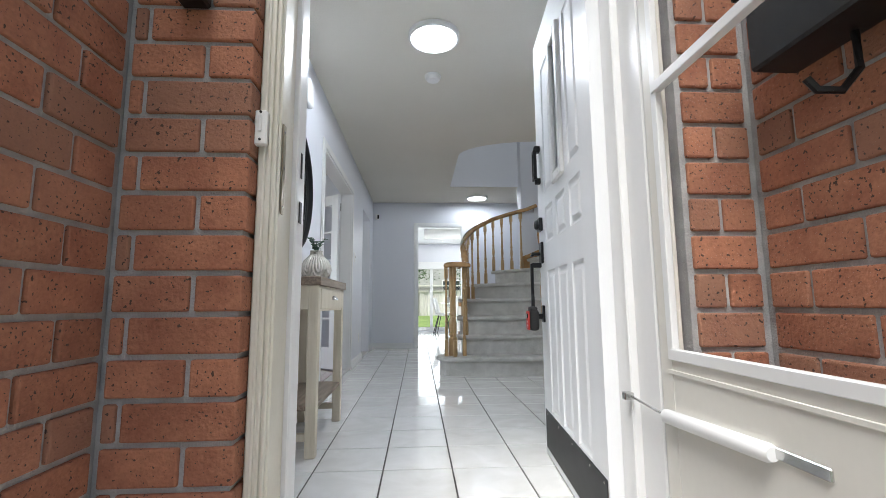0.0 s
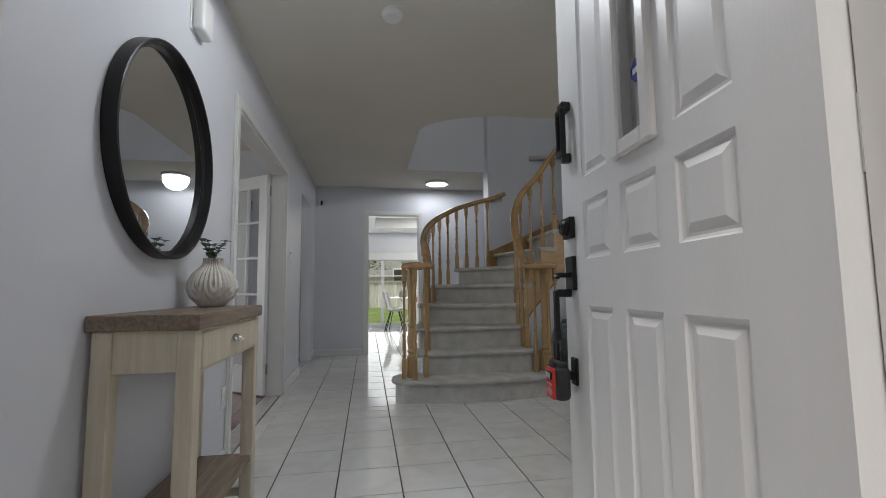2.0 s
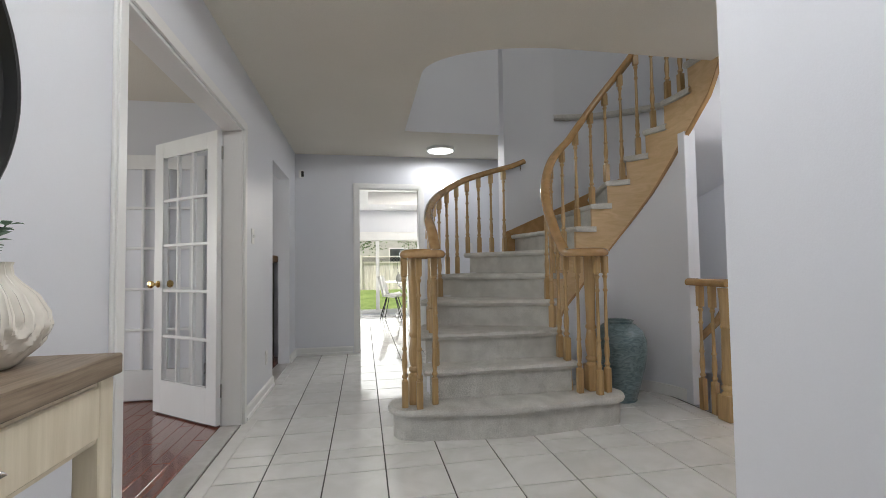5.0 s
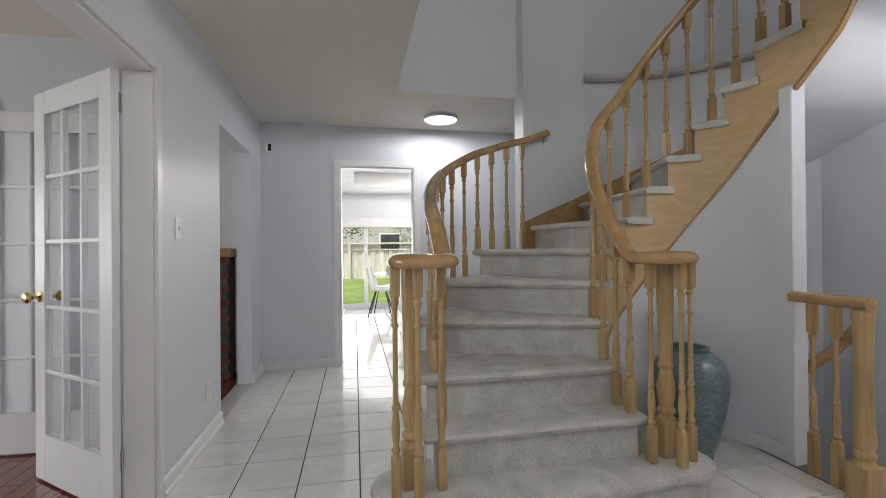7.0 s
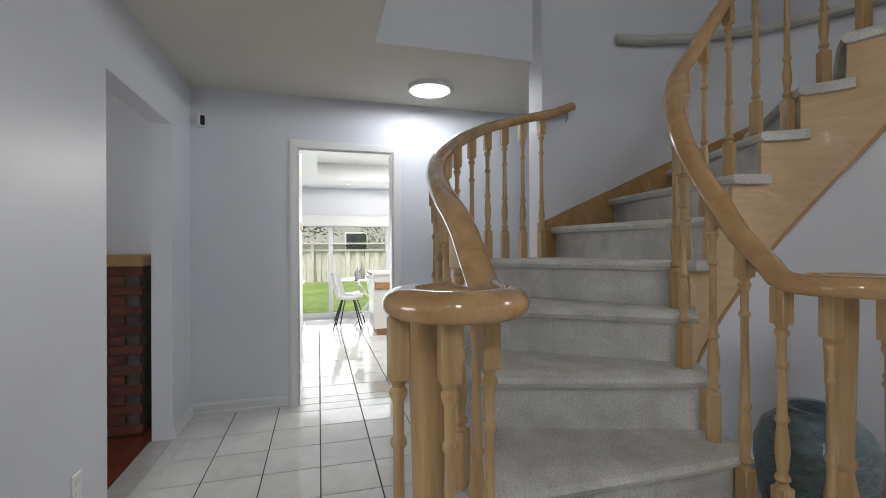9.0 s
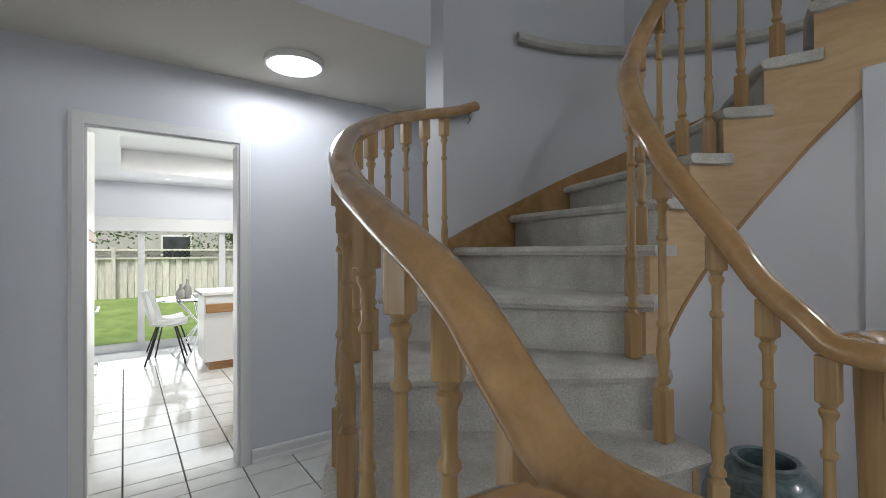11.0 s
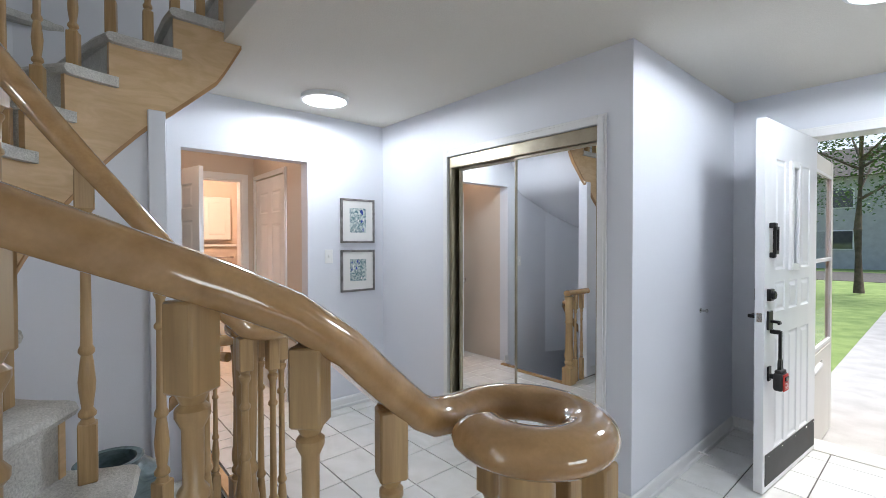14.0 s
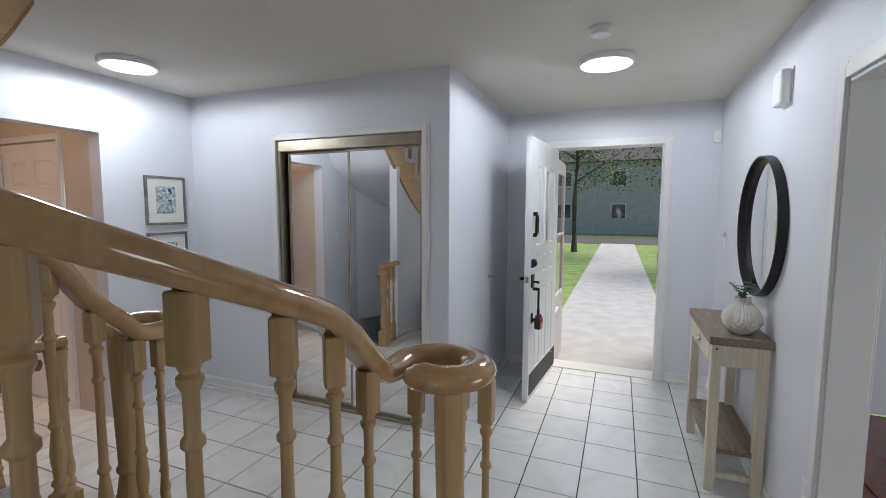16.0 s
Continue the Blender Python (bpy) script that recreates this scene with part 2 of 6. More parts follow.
FENCE = surface("weathered_cedar", (0.60, 0.57, 0.51), (0.80, 0.78, 0.72), 3.0, 0.85, bump=0.4, bump_scale=20, stretch=(12, 12, 1.2), fine=0.15, vary=0.12)
FOLIAGE = surface("tree_foliage", (0.03, 0.075, 0.02), (0.11, 0.19, 0.05), 8, 0.7, fine=0.3, vary=0.2, island=True)
BARK = surface("tree_bark", (0.09, 0.07, 0.05), (0.16, 0.125, 0.095), 8, 0.9, bump=0.8, bump_scale=40, fine=0.2)
CABINET = surface("white_laminate", (0.74, 0.73, 0.70), (0.78, 0.77, 0.74), 3, 0.35)
OAKTRIM = surface("oak_pull_strip", (0.33, 0.17, 0.07), (0.45, 0.25, 0.11), 4, 0.4, stretch=(1, 20, 20), fine=0.1)
CHAIRW = surface("white_moulded_shell", (0.72, 0.71, 0.69), (0.77, 0.76, 0.74), 4, 0.45)
SOFA = surface("grey_upholstery", (0.33, 0.32, 0.30), (0.42, 0.41, 0.39), 8, 0.9, bump=0.7, bump_scale=240, fine=0.12)
BLUE = surface("blue_sticker", (0.02, 0.05, 0.28), (0.03, 0.07, 0.34), 9, 0.4)
SIDING = surface("house_siding", (0.46, 0.45, 0.43), (0.56, 0.55, 0.53), 3, 0.8, fine=0.1)
DARKPANE = surface("dark_window_glass", (0.05, 0.055, 0.06), (0.09, 0.095, 0.10), 2, 0.05, coat=1.0)
ROOFM = surface("asphalt_shingles", (0.06, 0.055, 0.05), (0.12, 0.11, 0.10), 9, 0.9, fine=0.2)


# ---- mesh helpers ----
def mesh_of(name, bm, mat, smooth=False):
    bmesh.ops.recalc_face_normals(bm, faces=bm.faces)
    me = bpy.data.meshes.new(name)
    bm.to_mesh(me)
    bm.free()
    me.materials.append(mat)
    if smooth:
        me.shade_smooth()
        me.set_sharp_from_angle(angle=radians(38))
    return me


def part(name, bm, mat, parent=None, label="", smooth=False):
    ob = new(name, mesh_of(name, bm, mat, smooth))
    ob.parent = parent
    return tagged(ob, label) if label else ob


def thing(name, label, category, group="", kind="", at=None):
    ob = new(name)
    ob.empty_display_size = 0.1
    if at is not None:
        ob.matrix_basis = at
    return tagged(ob, label, category, group, kind)


def struct(name, bm, mat, label="", category="", smooth=False):
    return tagged(part(name, bm, mat, None, "", smooth), label, category, "", "structure")


def box(x0, y0, z0, x1, y1, z1, bevel=0.0, bm=None, seg=1):
    bm = bm or bmesh.new()
    g = bmesh.ops.create_cube(bm, size=1.0)
    vs = g["verts"]
    for v in vs:
        v.co = Vector((x0 + (v.co.x + 0.5) * (x1 - x0), y0 + (v.co.y + 0.5) * (y1 - y0), z0 + (v.co.z + 0.5) * (z1 - z0)))
    if bevel:
        bmesh.ops.bevel(bm, geom=list({e for v in vs for e in v.link_edges}), offset=bevel, segments=seg, affect="EDGES", profile=0.5)
    return bm


def lathe(profile, steps=24, bm=None, centre=(0, 0, 0), ripple=0, depth=0.0):
    """A turned body: (radius, height) pairs, from the bottom up."""
    bm = bm or bmesh.new()
    rings = []
    for r, z in profile:
        ring = []
        for i in range(steps):
            a = 2 * math.pi * i / steps
            rr = r * (1 + depth * math.cos(ripple * a)) if ripple else r
            ring.append(bm.verts.new((centre[0] + rr * math.cos(a), centre[1] + rr * math.sin(a), centre[2] + z)))
        rings.append(ring)
    for a, b in zip(rings, rings[1:]):
        for i in range(steps):
            bm.faces.new((a[i], a[(i + 1) % steps], b[(i + 1) % steps], b[i]))
    bm.faces.new(rings[0][::-1])
    bm.faces.new(rings[-1])
    return bm


def tube(points, radius, sides=12, bm=None, flat=1.0, cap=True):
    """A round bar along points; radius may be a function of the part of the way; flat squashes it upright."""
    bm = bm or bmesh.new()
    pts = [Vector(p) for p in points]
    rings = []
    for i, p in enumerate(pts):
        d = (pts[min(i + 1, len(pts) - 1)] - pts[max(i - 1, 0)]).normalized()
        side = d.cross(Vector((0, 0, 1)))
        side = side.normalized() if side.length > 1e-4 else Vector((1, 0, 0))
        up = side.cross(d).normalized()
        r = radius(i / (len(pts) - 1)) if callable(radius) else radius
        rings.append([bm.verts.new(p + side * (r * math.cos(2 * math.pi * k / sides)) + up * (r * flat * math.sin(2 * math.pi * k / sides))) for k in range(sides)])
    for a, b in zip(rings, rings[1:]):
        for k in range(sides):
            bm.faces.new((a[k], a[(k + 1) % sides], b[(k + 1) % sides], b[k]))
    if cap:
        bm.faces.new(rings[0][::-1]), bm.faces.new(rings[-1])
    return bm


def prism(outline, z0, z1, bm=None):
    """An upright body on a closed outline of (x, y)."""
    bm = bm or bmesh.new()
    lo = [bm.verts.new((x, y, z0)) for x, y in outline]
    hi = [bm.verts.new((x, y, z1)) for x, y in outline]
    n = len(lo)
    for i in range(n):
        bm.faces.new((lo[i], lo[(i + 1) % n], hi[(i + 1) % n], hi[i]))
    bm.faces.new(lo[::-1]), bm.faces.new(hi)
    return bm


def strip(rows, bm=None, close=False):
    """A skin over rows of points of equal length."""
    bm = bm or bmesh.new()
    vs = [[bm.verts.new(p) for p in row] for row in rows]
    pairs = list(zip(vs, vs[1:])) + ([(vs[-1], vs[0])] if close else [])
    for a, b in pairs:
        for i in range(len(a) - 1):
            bm.faces.new((a[i], a[i + 1], b[i + 1], b[i]))
    return bm


def solid_band(lows, highs, thick):
    """A curved upright band between two lists of points, thickened towards the side given by thick(i)."""
    rows = []
    for i, (a, b) in enumerate(zip(lows, highs)):
        off = Vector(thick(i))
        a, b = Vector(a), Vector(b)
        rows.append([a, b, b + off, a + off, a])
    bm = bmesh.new()
    vs = [[bm.verts.new(p) for p in row[:-1]] for row in rows]
    for r, q in zip(vs, vs[1:]):
        for k in range(4):
            bm.faces.new((r[k], r[(k + 1) % 4], q[(k + 1) % 4], q[k]))
    bm.faces.new(vs[0][::-1]), bm.faces.new(vs[-1])
    return bm


def wall_x(name, x0, x1, y0, y1, z0, z1, holes=(), mat=None, label="", extra=None):
    """A wall whose faces are at x0 and x1, along y, with openings (ya, yb, za, zb)."""
    bm = extra or bmesh.new()
    y = y0
    for ya, yb, za, zb in sorted(holes):
        if ya > y:
            box(x0, y, z0, x1, ya, z1, 0, bm)
        if za > z0:
            box(x0, ya, z0, x1, yb, za, 0, bm)
        if zb < z1:
            box(x0, ya, zb, x1, yb, z1, 0, bm)
        y = yb
    if y < y1:
        box(x0, y, z0, x1, y1, z1, 0, bm)
    return struct(name, bm, mat or WALL, label, "wall")


def wall_y(name, x0, x1, y0, y1, z0, z1, holes=(), mat=None, label=""):
    """A wall whose faces are at y0 and y1, along x, with openings (xa, xb, za, zb)."""
    bm = bmesh.new()
    x = x0
    for xa, xb, za, zb in sorted(holes):
        if xa > x:
            box(x, y0, z0, xa, y1, z1, 0, bm)
        if za > z0:
            box(xa, y0, z0, xb, y1, za, 0, bm)
        if zb < z1:
            box(xa, y0, zb, xb, y1, z1, 0, bm)
        x = xb
    if x < x1:
        box(x, y0, z0, x1, y1, z1, 0, bm)
    return struct(name, bm, mat or WALL, label, "wall")


# ---- large structure ----
CZ = 2.445                                             # ceiling height
XL, YF, YK, XS, YC, XP = -0.92, -4.11, 1.985, 0.875, -2.50, 3.19
FD0, FD1, FDZ = -1.885, -0.355, 2.005                  # french door opening
wall_x("wall_west", XL - 0.12, XL, -4.35, YK + 0.12, 0, CZ, [(FD0, FD1, 0, FDZ), (0.645, 1.56, 0, 2.045)], label="cool white painted hall wall with two openings")
wall_y("wall_north", XL, XP + 0.12, YK, YK + 0.12, 0, CZ, [(-0.165, 0.595, 0, 2.03)], label="cool white end wall with the kitchen doorway")
wall_y("wall_south", XL, XS + 0.12, YF - 0.14, YF, 0, CZ, [(-0.53, 0.475, 0, 2.125)], label="cool white wall round the front door")
wall_x("wall_stop", XS, XS + 0.12, YF, YC - 0.12, 0, CZ, label="cool white wall beside the entrance")
wall_y("wall_closet", XS, XP, YC - 0.12, YC, 0, CZ, [(1.065, 2.29, 0, 2.045)], label="cool white wall round the mirrored closet")
wall_x("wall_east", XP, XP + 0.12, YC - 0.12, YK, -2.6, CZ, [(-1.785, -0.90, -0.02, 2.05)], label="cool white wall with the opening to the washroom")
wall_x("wall_east_upper", XP, XP + 0.12, -3.2, 1.05, CZ, 5.1, label="upper stairwell wall")
wall_y("wall_upper_back", 0.2, XP, 0.93, 1.05, CZ + 0.003, 5.1, label="upper stairwell wall")
wall_x("wall_upper_left", -1.3, -1.2, -3.2, 1.05, 2.75, 5.1, label="upper landing wall")
# out of view; its opening is made up to hold the stairwell fill
wall_y("wall_upper_front", -1.2, XP, -3.3, -3.2, 2.75, 5.1, [(0.2, 2.2, 3.5, 4.7)], label="upper landing wall")
wall_y("wall_upper_corner", -1.2, 0.2, 0.93, 1.05, 2.75, 5.1, label="upper landing wall")
struct("ceiling_upper", box(-1.3, -3.3, 5.1, XP + 0.12, 1.05, 5.2), CEIL, "white upper ceiling", "ceiling")

# ceiling with the stairwell cut out, its near corner rounded
bm = bmesh.new()
OX, OY0, OY1, RX, RY = 0.318, -0.935, 0.93, 0.90, 0.495
box(-1.04, -4.35, CZ, XP + 0.12, OY0, 2.70, 0, bm)
box(-1.04, OY0, CZ, OX, YK + 0.12, 2.70, 0, bm)
box(OX, OY1 + 0.004, CZ, XP + 0.12, YK + 0.12, 2.70, 0, bm)
arc = [(OX + RX - RX * math.cos(a), OY0 + RY - RY * math.sin(a)) for a in [math.pi / 2 * i / 20 for i in range(21)]]
prism([(OX, OY0)] + arc[::-1], CZ, 2.70, bm)
struct("ceiling", bm, CEIL, "off-white ceiling with a rounded stairwell opening", "ceiling")
trim_arc = [(OX + RX - (RX - 0.035) * math.cos(a), OY0 + RY - (RY - 0.035) * math.sin(a)) for a in [math.pi / 2 * (i / 14) for i in range(15)]]
struct("trim_landing", solid_band([(x, y, 2.66) for x, y in trim_arc], [(x, y, 2.76) for x, y in trim_arc],
       lambda i: (-0.07 * math.cos(math.pi / 2 * i / 14), -0.07 * math.sin(math.pi / 2 * i / 14), 0)), OAKX, "varnished oak edge of the upper landing", "trim", True)

# stairs: a half circle with a straight run at either end
CX, CY, RI, RO, RISE = 1.78, -0.58, 0.50, 1.48, 0.195
NOSE = {1: -39.0, 2: -19.0, 3: -1.0, 4: 16.5, 5: 34.0, 6: 52.5, 7: 76.0, 8: 94.0, 9: 110.0, 10: 128.0, 11: 146.0, 12: 165.0, 13: 192.0, 14: 212.5}


def on_stair(th, r, z=0.0):
    if th < 0:
        return Vector((CX - r, CY + th * 0.01, z))
    if th > 180:
        return Vector((CX + r, CY - (th - 180) * 0.01, z))
    a = radians(th)
    return Vector((CX - r * math.cos(a), CY + r * math.sin(a), z))


def nose_z(th):
    return float(np.interp(th, [NOSE[k] for k in range(1, 15)], [RISE * k for k in range(1, 15)])) + (RISE * (th - 212.5) / 20.5 if th > 212.5 else 0)


def span(a, b, step=4.0):
    n = max(2, int(abs(b - a) / step) + 1)
    return [a + (b - a) * i / (n - 1) for i in range(n)]


# curved wall on the outer side of the stair, under the ledge, and the walls under the stair
ths = span(73.8, 196)
struct("wall_stair_curve", solid_band([on_stair(t, RO + 0.01, 0) for t in ths], [on_stair(t, RO + 0.01, 2.62) for t in ths],
       lambda i: on_stair(ths[i], 0.12) - on_stair(ths[i], 0.0)), WALL, "cool white curved stair wall", "wall", True)
ths2 = span(73.8, 97)
struct("wall_stair_curve_upper", solid_band([on_stair(t, RO + 0.01, 2.62) for t in ths2], [on_stair(t, RO + 0.01, 5.1) for t in ths2],
       lambda i: on_stair(ths2[i], 0.12) - on_stair(ths2[i], 0.0)), WALL, "cool white upper stair wall", "wall", True)
ths3 = span(-14, 71)
struct("wall_under_stair_outer", solid_band([on_stair(t, RO - 0.02, 0) for t in ths3], [on_stair(t, RO - 0.02, max(0.2, nose_z(t) - 0.20)) for t in ths3],
       lambda i: on_stair(ths3[i], -0.06) - on_stair(ths3[i], 0.0)), WALL, "white panel under the stair", "wall", True)
ths4 = span(-12, 188)
struct("wall_niche", solid_band([on_stair(t, RI + 0.015, 0) for t in ths4], [on_stair(t, RI + 0.015, max(0.05, nose_z(t) - 0.42)) for t in ths4],
       lambda i: on_stair(ths4[i], 0.07) - on_stair(ths4[i], 0.0)), WALL, "grey-white curved wall under the stair", "wall", True)
struct("wall_niche_post", box(2.262, -0.672, 0, 2.302, -0.60, 2.03, 0.004), WALL, "white wall end beside the basement stair", "wall")
ths5 = span(116, 212.5)
soffit_drop = lambda t: float(np.interp(t, [150, 188, 212.5], [0.52, 0.46, 0.29]))
struct("ceiling_soffit", strip([[on_stair(t, RI + 0.03, nose_z(t) - soffit_drop(t)), on_stair(t, RO + 0.005, nose_z(t) - soffit_drop(t))] for t in ths5]), WALL, "sloping soffit under the stair", "ceiling", True)

# ledge on the curved wall
bm = bmesh.new()
rows = []
for t in span(96, 192, 3):
    ring = []
    for r, z in [(RO - 0.03, 2.615), (RO - 0.045, 2.63), (RO - 0.045, 2.655), (RO - 0.03, 2.675), (RO + 0.55, 2.675), (RO + 0.55, 2.615)]:
        p = on_stair(t, r, z)
        ring.append((min(p.x, XP + 0.01), min(p.y, 0.94), p.z))
    rows.append(ring + [ring[0]])
strip(rows, bm)
for row in (rows[0], rows[-1]):
    bm.faces.new([bm.verts.new(p) for p in row[:-1]])
struct("trim_ledge", bm, CARPET, "grey carpeted ledge on the curved wall", "ledge", True)

# basement stair pit
PX0, PY0 = 2.28, -0.98
wall_x("wall_pit_west", PX0, PX0 + 0.06, PY0, 0.93, -2.6, -0.06, mat=WALL, label="grey-white wall of the basement stair")
wall_y("wall_pit_south", PX0, XP, PY0 - 0.06, PY0, -2.6, -0.06, label="wall of the basement stair")
wall_y("wall_pit_north", PX0, XP, 0.95, 1.05, -2.6, 2.0, label="far wall of the basement stair")
struct("floor_basement", box(PX0, PY0, -2.7, XP, 0.95, -2.6), CARPET, "grey carpeted basement floor", "floor")
basement_stair = thing("basement_stair", "grey carpeted stair going down to the basement", "stairs")
for k in range(1, 9):
    y = PY0 + 0.23 * (k - 1)
    part("tread", box(PX0 + 0.06, y, -0.19 * k - 0.19, XP, y + 0.23, -0.19 * k, 0.01), CARPET, basement_stair)

# floors
bm = bmesh.new()
box(-1.04, -4.35, -0.10, PX0, YK, -0.006, 0, bm)
box(PX0, -4.35, -0.10, XP + 0.12, PY0, -0.006, 0, bm)
box(PX0 - 0.0, 0.95, -0.10, XP, YK, -0.006, 0, bm)
floor = struct("floor", bm, GROUT, "off-white glazed tile floor with dark joints", "floor")
struct("floor_kitchen_bed", box(-2.2, YK, -0.10, 3.4, 6.1, -0.006), GROUT, "tile bed of the kitchen floor", "floor")
struct("floor_washroom_bed", box(XP + 0.12, -2.4, -0.10, 6.6, -0.2, -0.006), GROUT, "tile bed of the washroom floor", "floor")
bm = bmesh.new()
box(-5.2, -4.0, -0.10, -1.04, YK + 1.6, -0.02, 0, bm)
struct("floor_living_bed", bm, CHERRY, "dark cherry subfloor of the living room", "floor")

# baseboards: a tall back and a rounded toe
def baseboard(p, q, out):
    """From p to q along a wall; out points into the room."""
    p, q, o = Vector((*p, 0)), Vector((*q, 0)), Vector((*out, 0))
    prof = [(0.0, 0.0), (0.020, 0.0), (0.020, 0.020), (0.013, 0.027), (0.012, 0.070), (0.008, 0.082), (0.0, 0.088)]
    rows = [[e + o * (d + 0.001) + Vector((0, 0, z)) for d, z in prof] for e in (p, q)]
    bm = strip(rows)
    for row in rows:
        bm.faces.new([bm.verts.new(v) for v in row])
    return struct("baseboard", bm, TRIM, "white moulded baseboard", "baseboard")


for p, q, o in [((XL, -4.11), (XL, -1.96), (1, 0)), ((XL, -0.29), (XL, 0.645), (1, 0)), ((XL, 1.56), (XL, YK), (1, 0)), ((XL, YK), (-0.24, YK), (0, -1)),
                ((0.665, YK), (XP, YK), (0, -1)), ((XL, YF), (-0.575, YF), (0, 1)), ((0.515, YF), (XS, YF), (0, 1)), ((XS, YF), (XS, YC), (-1, 0)),
                ((XS, YC), (1.01, YC), (0, 1)), ((2.345, YC), (XP, YC), (0, 1)), ((XP, YC), (XP, -1.785), (-1, 0)), ((XP, -0.90), (XP, PY0 + 0.02), (-1, 0))]:
    baseboard(p, q, o)
th_n = span(28, 186, 5)
struct("baseboard_niche", solid_band([on_stair(t, RI + 0.013, 0) for t in th_n], [on_stair(t, RI + 0.013, 0.085) for t in th_n],
       lambda i: on_stair(th_n[i], -0.012) - on_stair(th_n[i], 0)), TRIM, "white curved baseboard", "baseboard", True)


# door and opening casings: a stepped moulding round three sides
def casing(axis, wall, a, b, top, side, width=0.065, mat=None, name="trim_casing"):
    """axis 'x': the wall's face is at x=wall, the opening runs from a to b along y; side: +1 or -1 into the room."""
    for lo, hi, z0, z1 in ((a - width, a, 0, top + width), (b, b + width, 0, top + width), (a, b, top, top + width)):
        bm = bmesh.new()
        for d, inset in ((0.012, 0.0), (0.018, 0.014)):
            l2, h2 = lo + (inset if lo < a or lo == a and hi == b else 0), hi - (inset if hi > b else 0)
            if lo == a:
                l2, h2 = lo, hi
            zz = z1 - inset if z1 > top else z1
            w0, w1 = sorted((wall + side * (0.001 if d < 0.015 else 0.0115), wall + side * d))
            if axis == "x":
                box(w0, l2, z0, w1, h2, zz, 0.002, bm)
            else:
                box(l2, w0, z0, h2, w1, zz, 0.002, bm)
        struct(name, bm, mat or TRIM, "white moulded casing", "trim")


def lining(axis, w0, w1, a, b, top, mat=None, t=0.014):
    """Boards that line an opening's three inner faces."""
    w0, w1 = sorted((w0, w1))
    for lo, hi, z0, z1 in ((a, a + t, 0, top - t), (b - t, b, 0, top - t), (a, b, top - t, top)):
        bm = box(w0 - 0.002, lo, z0, w1 + 0.002, hi, z1, 0.002) if axis == "x" else box(lo, w0 - 0.002, z0, hi, w1 + 0.002, z1, 0.002)
        struct("trim_lining", bm, mat or TRIM, "white door lining", "trim")


casing("x", XL, FD0, FD1, FDZ, 1)
lining("x", XL - 0.12, XL, FD0, FD1, FDZ)
casing("x", XL - 0.12, FD0, FD1, FDZ, -1)
casing("y", YK, -0.165, 0.595, 2.03, -1)
lining("y", YK, YK + 0.12, -0.165, 0.595, 2.03)
casing("y", YF, -0.50, 0.445, 2.105, 1)
casing("y", YC, 1.065, 2.29, 2.045, 1, 0.05)
for (x0, y0, x1, y1, nm) in [(-1.05, FD0 + 0.015, -0.93, FD1 - 0.015, "trim_threshold"), (-1.05, 0.65, -0.92, 1.555, "trim_threshold")]:
    struct(nm, box(x0, y0, -0.02, x1, y1, 0.004, 0.002), MARBLE, "pale grey stone threshold", "threshold")
for y0, y1 in ((FD0 - 0.03, FD1 + 0.05), (0.645, 1.56)):
    struct("trim_floor_border", box(-0.918, y0, -0.004, -0.838, y1, 0.003, 0.001), TILE, "off-white tile border strip in the floor", "threshold")


# ---- staircase ----
stair = thing("staircase", "curved staircase with grey carpeted steps and maple stringer", "stairs")
for k in range(2, 14):
    a, b = NOSE[k], NOSE[k + 1]
    r1 = RO + 0.035 if NOSE[k] < 70 else RO + 0.005
    r0 = RI - 0.025
    z = RISE * k
    steps = span(a, b + 3, 5)
    bm = bmesh.new()
    # rounded nosing: rows from the underside over the front to the back
    rows = []

    def row(th, push, dz):
        pts = []
        for i in range(9):
            r = r0 + (r1 - r0) * i / 8
            edge = min(i, 8 - i)
            p = on_stair(th, r, z + dz)
            t2 = (on_stair(th, r) - on_stair(th + 1, r))
            t2 = t2.normalized()
            pts.append(p + t2 * (push - (0.012 if edge == 0 else 0)))
        return pts

    rows.append(row(b + 3, 0, -0.045))
    rows.append(row(a, -0.01, -0.045))
    rows.append(row(a, 0.012, -0.040))
    rows.append(row(a, 0.022, -0.022))
    rows.append(row(a, 0.014, -0.005))
    rows.append(row(a, -0.006, 0.0))
    for t in steps[1:]:
        rows.append(row(t, 0, 0.0))
    strip(rows, bm)
    for e in (0, -1):
        vs = [r[e] for r in rows]
        n = len(vs)
        for i in range(1, n - 1):
            bm.faces.new([bm.verts.new(p) for p in (vs[0], vs[i], vs[i + 1])])
    bmesh.ops.remove_doubles(bm, verts=bm.verts, dist=1e-5)
    part("tread", bm, CARPET, stair, smooth=True)
for k in range(2, 15):
    a = NOSE[k] + 1.4
    z0, z1 = RISE * (k - 1) - 0.002, RISE * k - 0.03
    r1 = RO - 0.005 if NOSE[k] < 70 else RO + 0.005
    pts = [on_stair(a, RI + 0.012 + (r1 - RI - 0.012) * i / 6) for i in range(7)]
    t2 = (on_stair(a + 1, 1.0) - on_stair(a, 1.0)).normalized() * 0.02
    part("riser", solid_band([p + Vector((0, 0, z0)) for p in pts], [p + Vector((0, 0, z1)) for p in pts], lambda i: t2), CARPET, stair)
